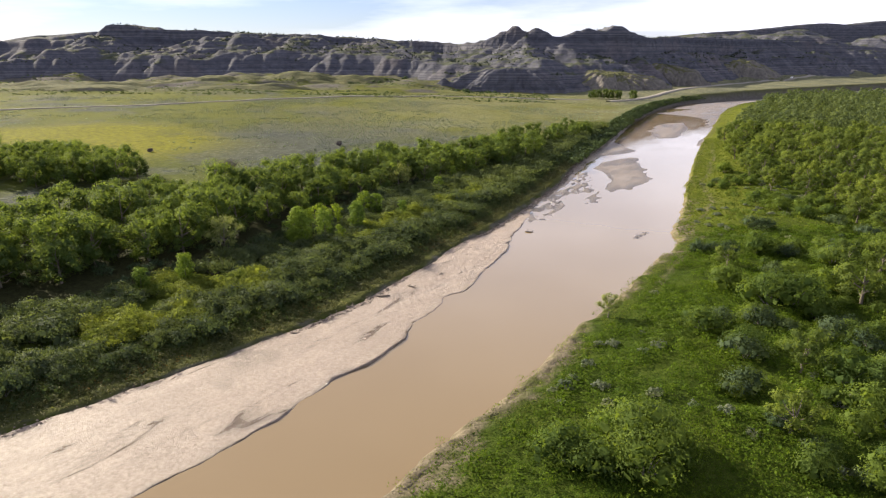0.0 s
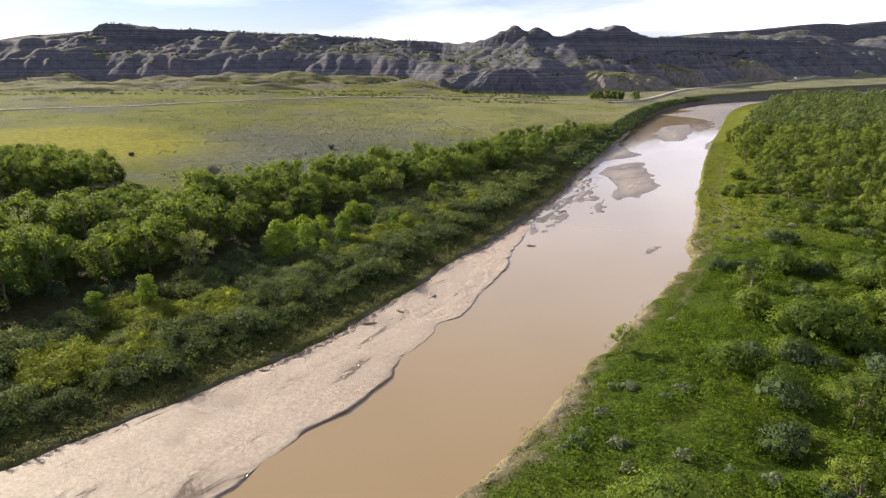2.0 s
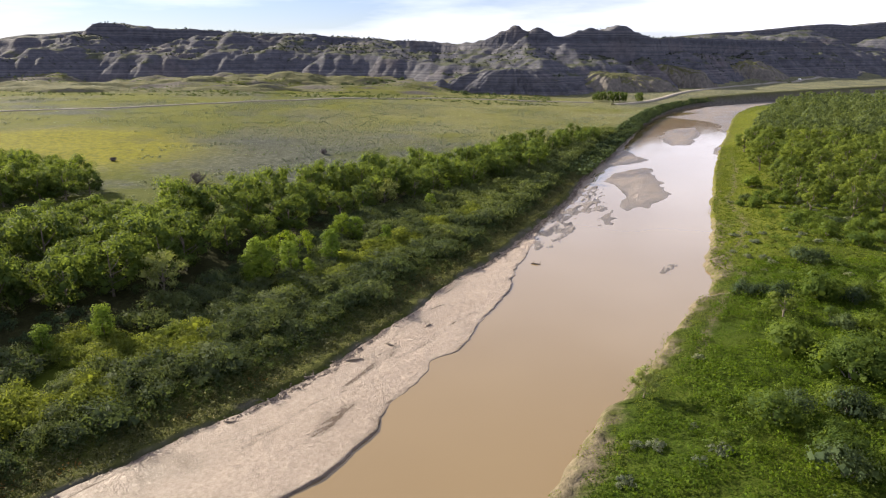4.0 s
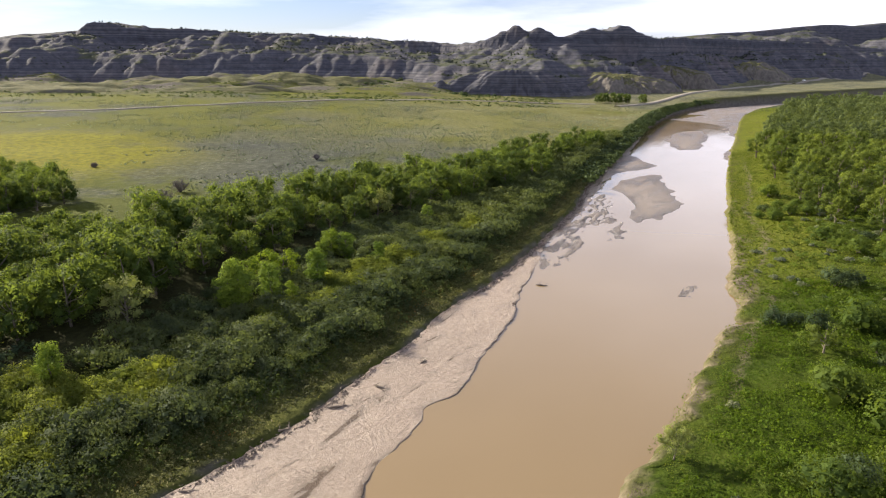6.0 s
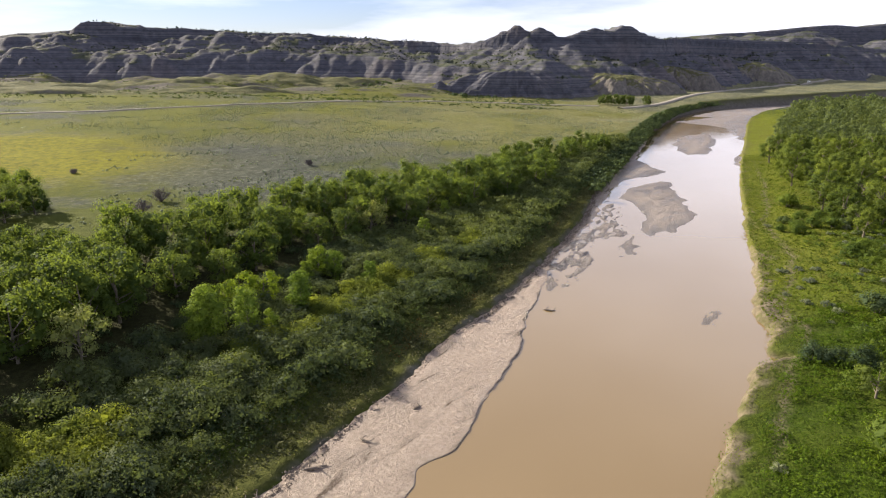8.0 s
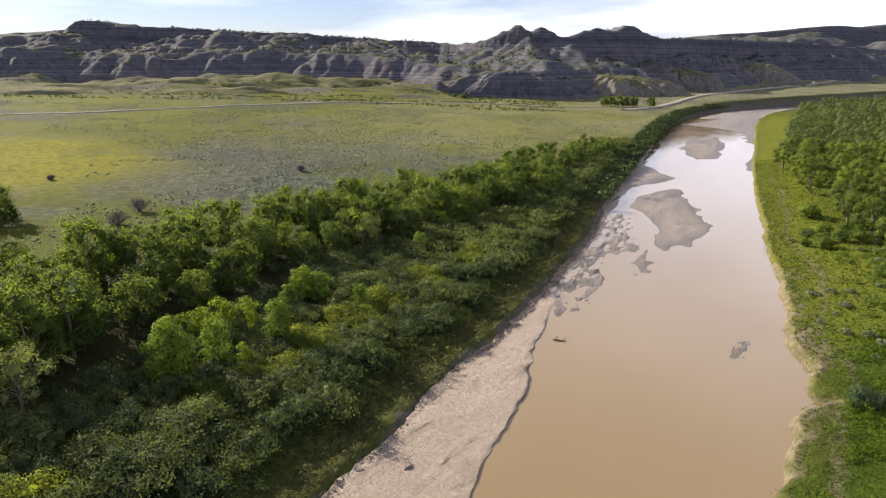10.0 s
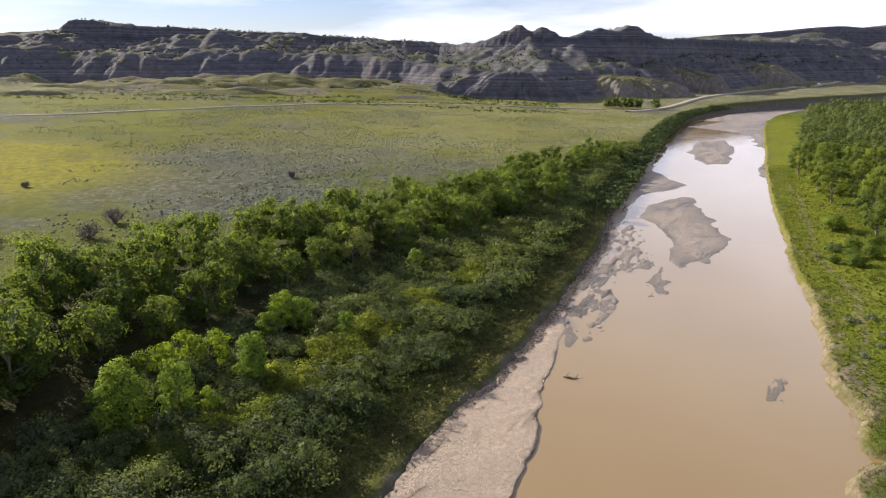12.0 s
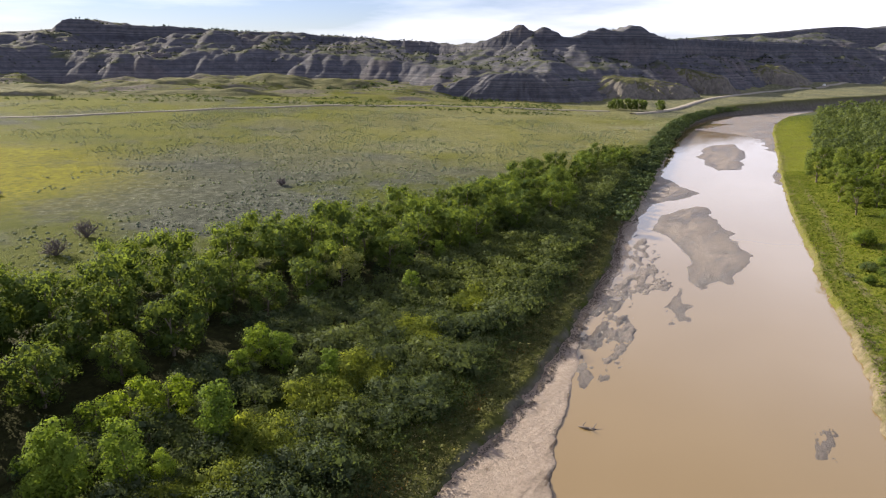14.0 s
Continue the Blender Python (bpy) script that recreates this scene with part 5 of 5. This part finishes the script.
for x, y, z, length, turn in ((-13.9, 99.4, 0.5, 2.2, 20), (-9.9, 104.1, 0.45, 1.6, -30), (-5.1, 110.8, 0.4, 1.3, 60), (-18.5, 94.6, 0.5, 1.8, 40), (16.7, 170, 0.12, 2.0, 75), (-24.5, 84.5, 0.55, 1.5, 10)):
    driftwood(x, y, z - 0.2, length, turn, "dark weathered driftwood lying on the sand")
driftwood(13.2, 140.5, -0.02, 1.9, -12, "pale snag of driftwood lying in shallow water")


# a white vehicle on the far road
def loft(sections):
    """A closed body through rectangular sections (x, half width, low z, high z)."""
    v, f = [], []
    for x, w, lo, hi in sections:
        v += [(x, -w, lo), (x, w, lo), (x, w * 0.94, hi), (x, -w * 0.94, hi)]
    for i in range(len(sections) - 1):
        a = 4 * i
        f += [(a + k, a + (k + 1) % 4, a + 4 + (k + 1) % 4, a + 4 + k) for k in range(4)]
    f += [(3, 2, 1, 0), tuple(4 * (len(sections) - 1) + k for k in range(4))]
    return np.array(v, dtype=float), np.array(f)


def vehicle(x, y, turn):
    ob = tagged(new("van"), "small white van on the pale gravel road", "van")
    v, f = loft([(-2.4, 0.85, 0.5, 1.0), (-2.35, 0.95, 0.38, 1.9), (-0.2, 0.98, 0.36, 2.05), (0.9, 0.97, 0.36, 1.95), (1.5, 0.95, 0.36, 1.15), (2.3, 0.92, 0.4, 1.0), (2.4, 0.85, 0.5, 0.85)])
    part("body", mesh_np("body", v, f, PAINT), ob)
    v, f = loft([(0.95, 0.985, 1.25, 1.88), (1.42, 0.97, 1.2, 1.26)])
    part("windscreen", mesh_np("windscreen", v, f, DARKGLASS), ob, "dark tinted windscreen")
    for wx in (-1.5, 1.5):
        for wy in (-0.9, 0.9):
            v, f = tube([(wx, wy - 0.11, 0.34), (wx, wy - 0.1, 0.34), (wx, wy + 0.1, 0.34), (wx, wy + 0.11, 0.34)], [0.2, 0.34, 0.34, 0.2], 14)
            part("wheel", mesh_np("wheel", v, f, RUBBER), ob, "black rubber wheel")
    ob.matrix_basis = pose(x, y, float(plain_height(np.float64(x), np.float64(y))) + 0.46, 0, 0, turn)
    return ob


vehicle(380.0, float(road_y_east(380.0)), 45)

def sage_dome():
    """A low shrub dome: a ring on the ground, a narrower one above it and a top."""
    ang = np.arange(7) * 2 * np.pi / 7
    rings = [np.stack([np.cos(ang + k * 0.45) * r, np.sin(ang + k * 0.45) * r, np.full(7, h)], -1) * rng.uniform(0.7, 1.25, (7, 1)) for k, (r, h) in enumerate(((0.50, 0.0), (0.40, 0.33)))]
    v = np.concatenate(rings + [np.array([[0.05, 0.0, 0.50]])])
    i = np.arange(7)
    j = (i + 1) % 7
    f = np.concatenate([np.stack([i, j, i + 7], -1), np.stack([j, j + 7, i + 7], -1), np.stack([i + 7, j + 7, np.full(7, 14)], -1)])
    return v, f, unit(v * np.array([1, 1, 1.3]) + np.array([0, 0, 0.05]))


dome = [sage_dome() for _ in range(8)]
spots = scatter((-300, 125, 140, 430), 80000, 1.1, lambda x, y: (u_left(x, y) > 10 + BACK(np.minimum(y, 395))) & (0.7 * fbm(x / 40, y / 40, 3) + 0.8 * fbm(x / 7, y / 7, 3) + 0.5 * np.exp(-(((x + 70) / 55) ** 2 + ((y - 270) / 60) ** 2)) > -0.02 + 0.8 * step(-75, -105, x) * step(240, 205, y) + 1.5 * np.exp(-(((x + 165) / 62) ** 2 + ((y - 245) / 44) ** 2))))
mass("sagebrush_flat", "grey sagebrush domes scattered over the flat", "sagebrush", spots, [(None, d) for d in dome], rng.uniform(0.3, 0.95, len(spots)), LEAF_SAGEFLAT)

reed = [shrub_shape(0.95, 0.42, 4, 40, 0.115, 1.3, 1) for _ in range(6)]
spots = scatter((-95, 62, 44, 290), 60000, 0.8, lambda x, y: (u_left(x, y) > 0.2 + 1.5 * fbm(x / 3, y / 3, 2)) & (u_left(x, y) < 10) & (fbm(x / 5 + 3, y / 5, 3) > -0.4))
mass("bank_herbs", "rank knee-high herbs on the shaded bank", "herbs", spots, reed, rng.uniform(0.5, 1.2, len(spots)), LEAF_BANK)

weed = [shrub_shape(1.5, 0.62, 6, 60, 0.092, 1.5, 3) for _ in range(6)]
spots = scatter((-95, 62, 44, 290), 90000, 0.95, lambda x, y: (u_left(x, y) > 2.8 + 1.8 * fbm(x / 6, y / 6, 2)) & (u_left(x, y) < 15 + 3 * fbm(x / 8, y / 8, 2)))
mass("bank_weeds", "waist-high grey-green weeds and seedling willows above the bank", "herbs", spots, weed, np.array([0.45 + 0.65 * float(step(1, 6, u_left(*q))) for q in spots]) * rng.uniform(0.7, 1.25, len(spots)), LEAF_WEED)


# crumbled soil along the foot of the shaded bank
def clods(name, label, x, y, z, size):
    n = len(x)
    base = np.array([(1, 0, 0), (-1, 0, 0), (0, 1, 0), (0, -1, 0), (0, 0, 0.7), (0, 0, -0.7)], dtype=float)
    tri = np.array([(0, 2, 4), (2, 1, 4), (1, 3, 4), (3, 0, 4), (2, 0, 5), (1, 2, 5), (3, 1, 5), (0, 3, 5)])
    v = base[None] * size[:, None, None] * rng.uniform(0.55, 1.3, (n, 6, 3)) + rng.normal(size=(n, 6, 3)) * 0.18 * size[:, None, None]
    v = v + np.stack([x, y, z], -1)[:, None]
    f = (tri[None] + 6 * np.arange(n)[:, None, None]).reshape(-1, 3)
    return tagged(new(name, mesh_np(name, v.reshape(-1, 3), f, SOIL)), label, "soil", kind="stuff")


cy = rng.uniform(46, 240, 5200)
off = rng.normal(size=5200) * 0.55 + 0.15
clods("bank_clods", "grey-brown crumbled soil along the foot of the bank", x_left(cy) + off, cy, 0.36 - 0.22 * off + 0.06 * rng.random(5200), rng.uniform(0.04, 0.20, 5200) ** 1.1)

# scrub on the rising ground below the ridge
spots = scatter((-420, 60, 445, 620), 7000, 2.6, lambda x, y: (u_left(x, y) > 30) & (fbm(x / 45, y / 12, 3) > 0.10))
mass("apron_scrub", "low dark scrub in the folds below the ridge", "shrubs", spots, [shrub_shape(1.3, 1.1, 4, 22, 0.38, 0.7, 1) for _ in range(4)], rng.uniform(0.5, 1.2, len(spots)), LEAF_DARK)
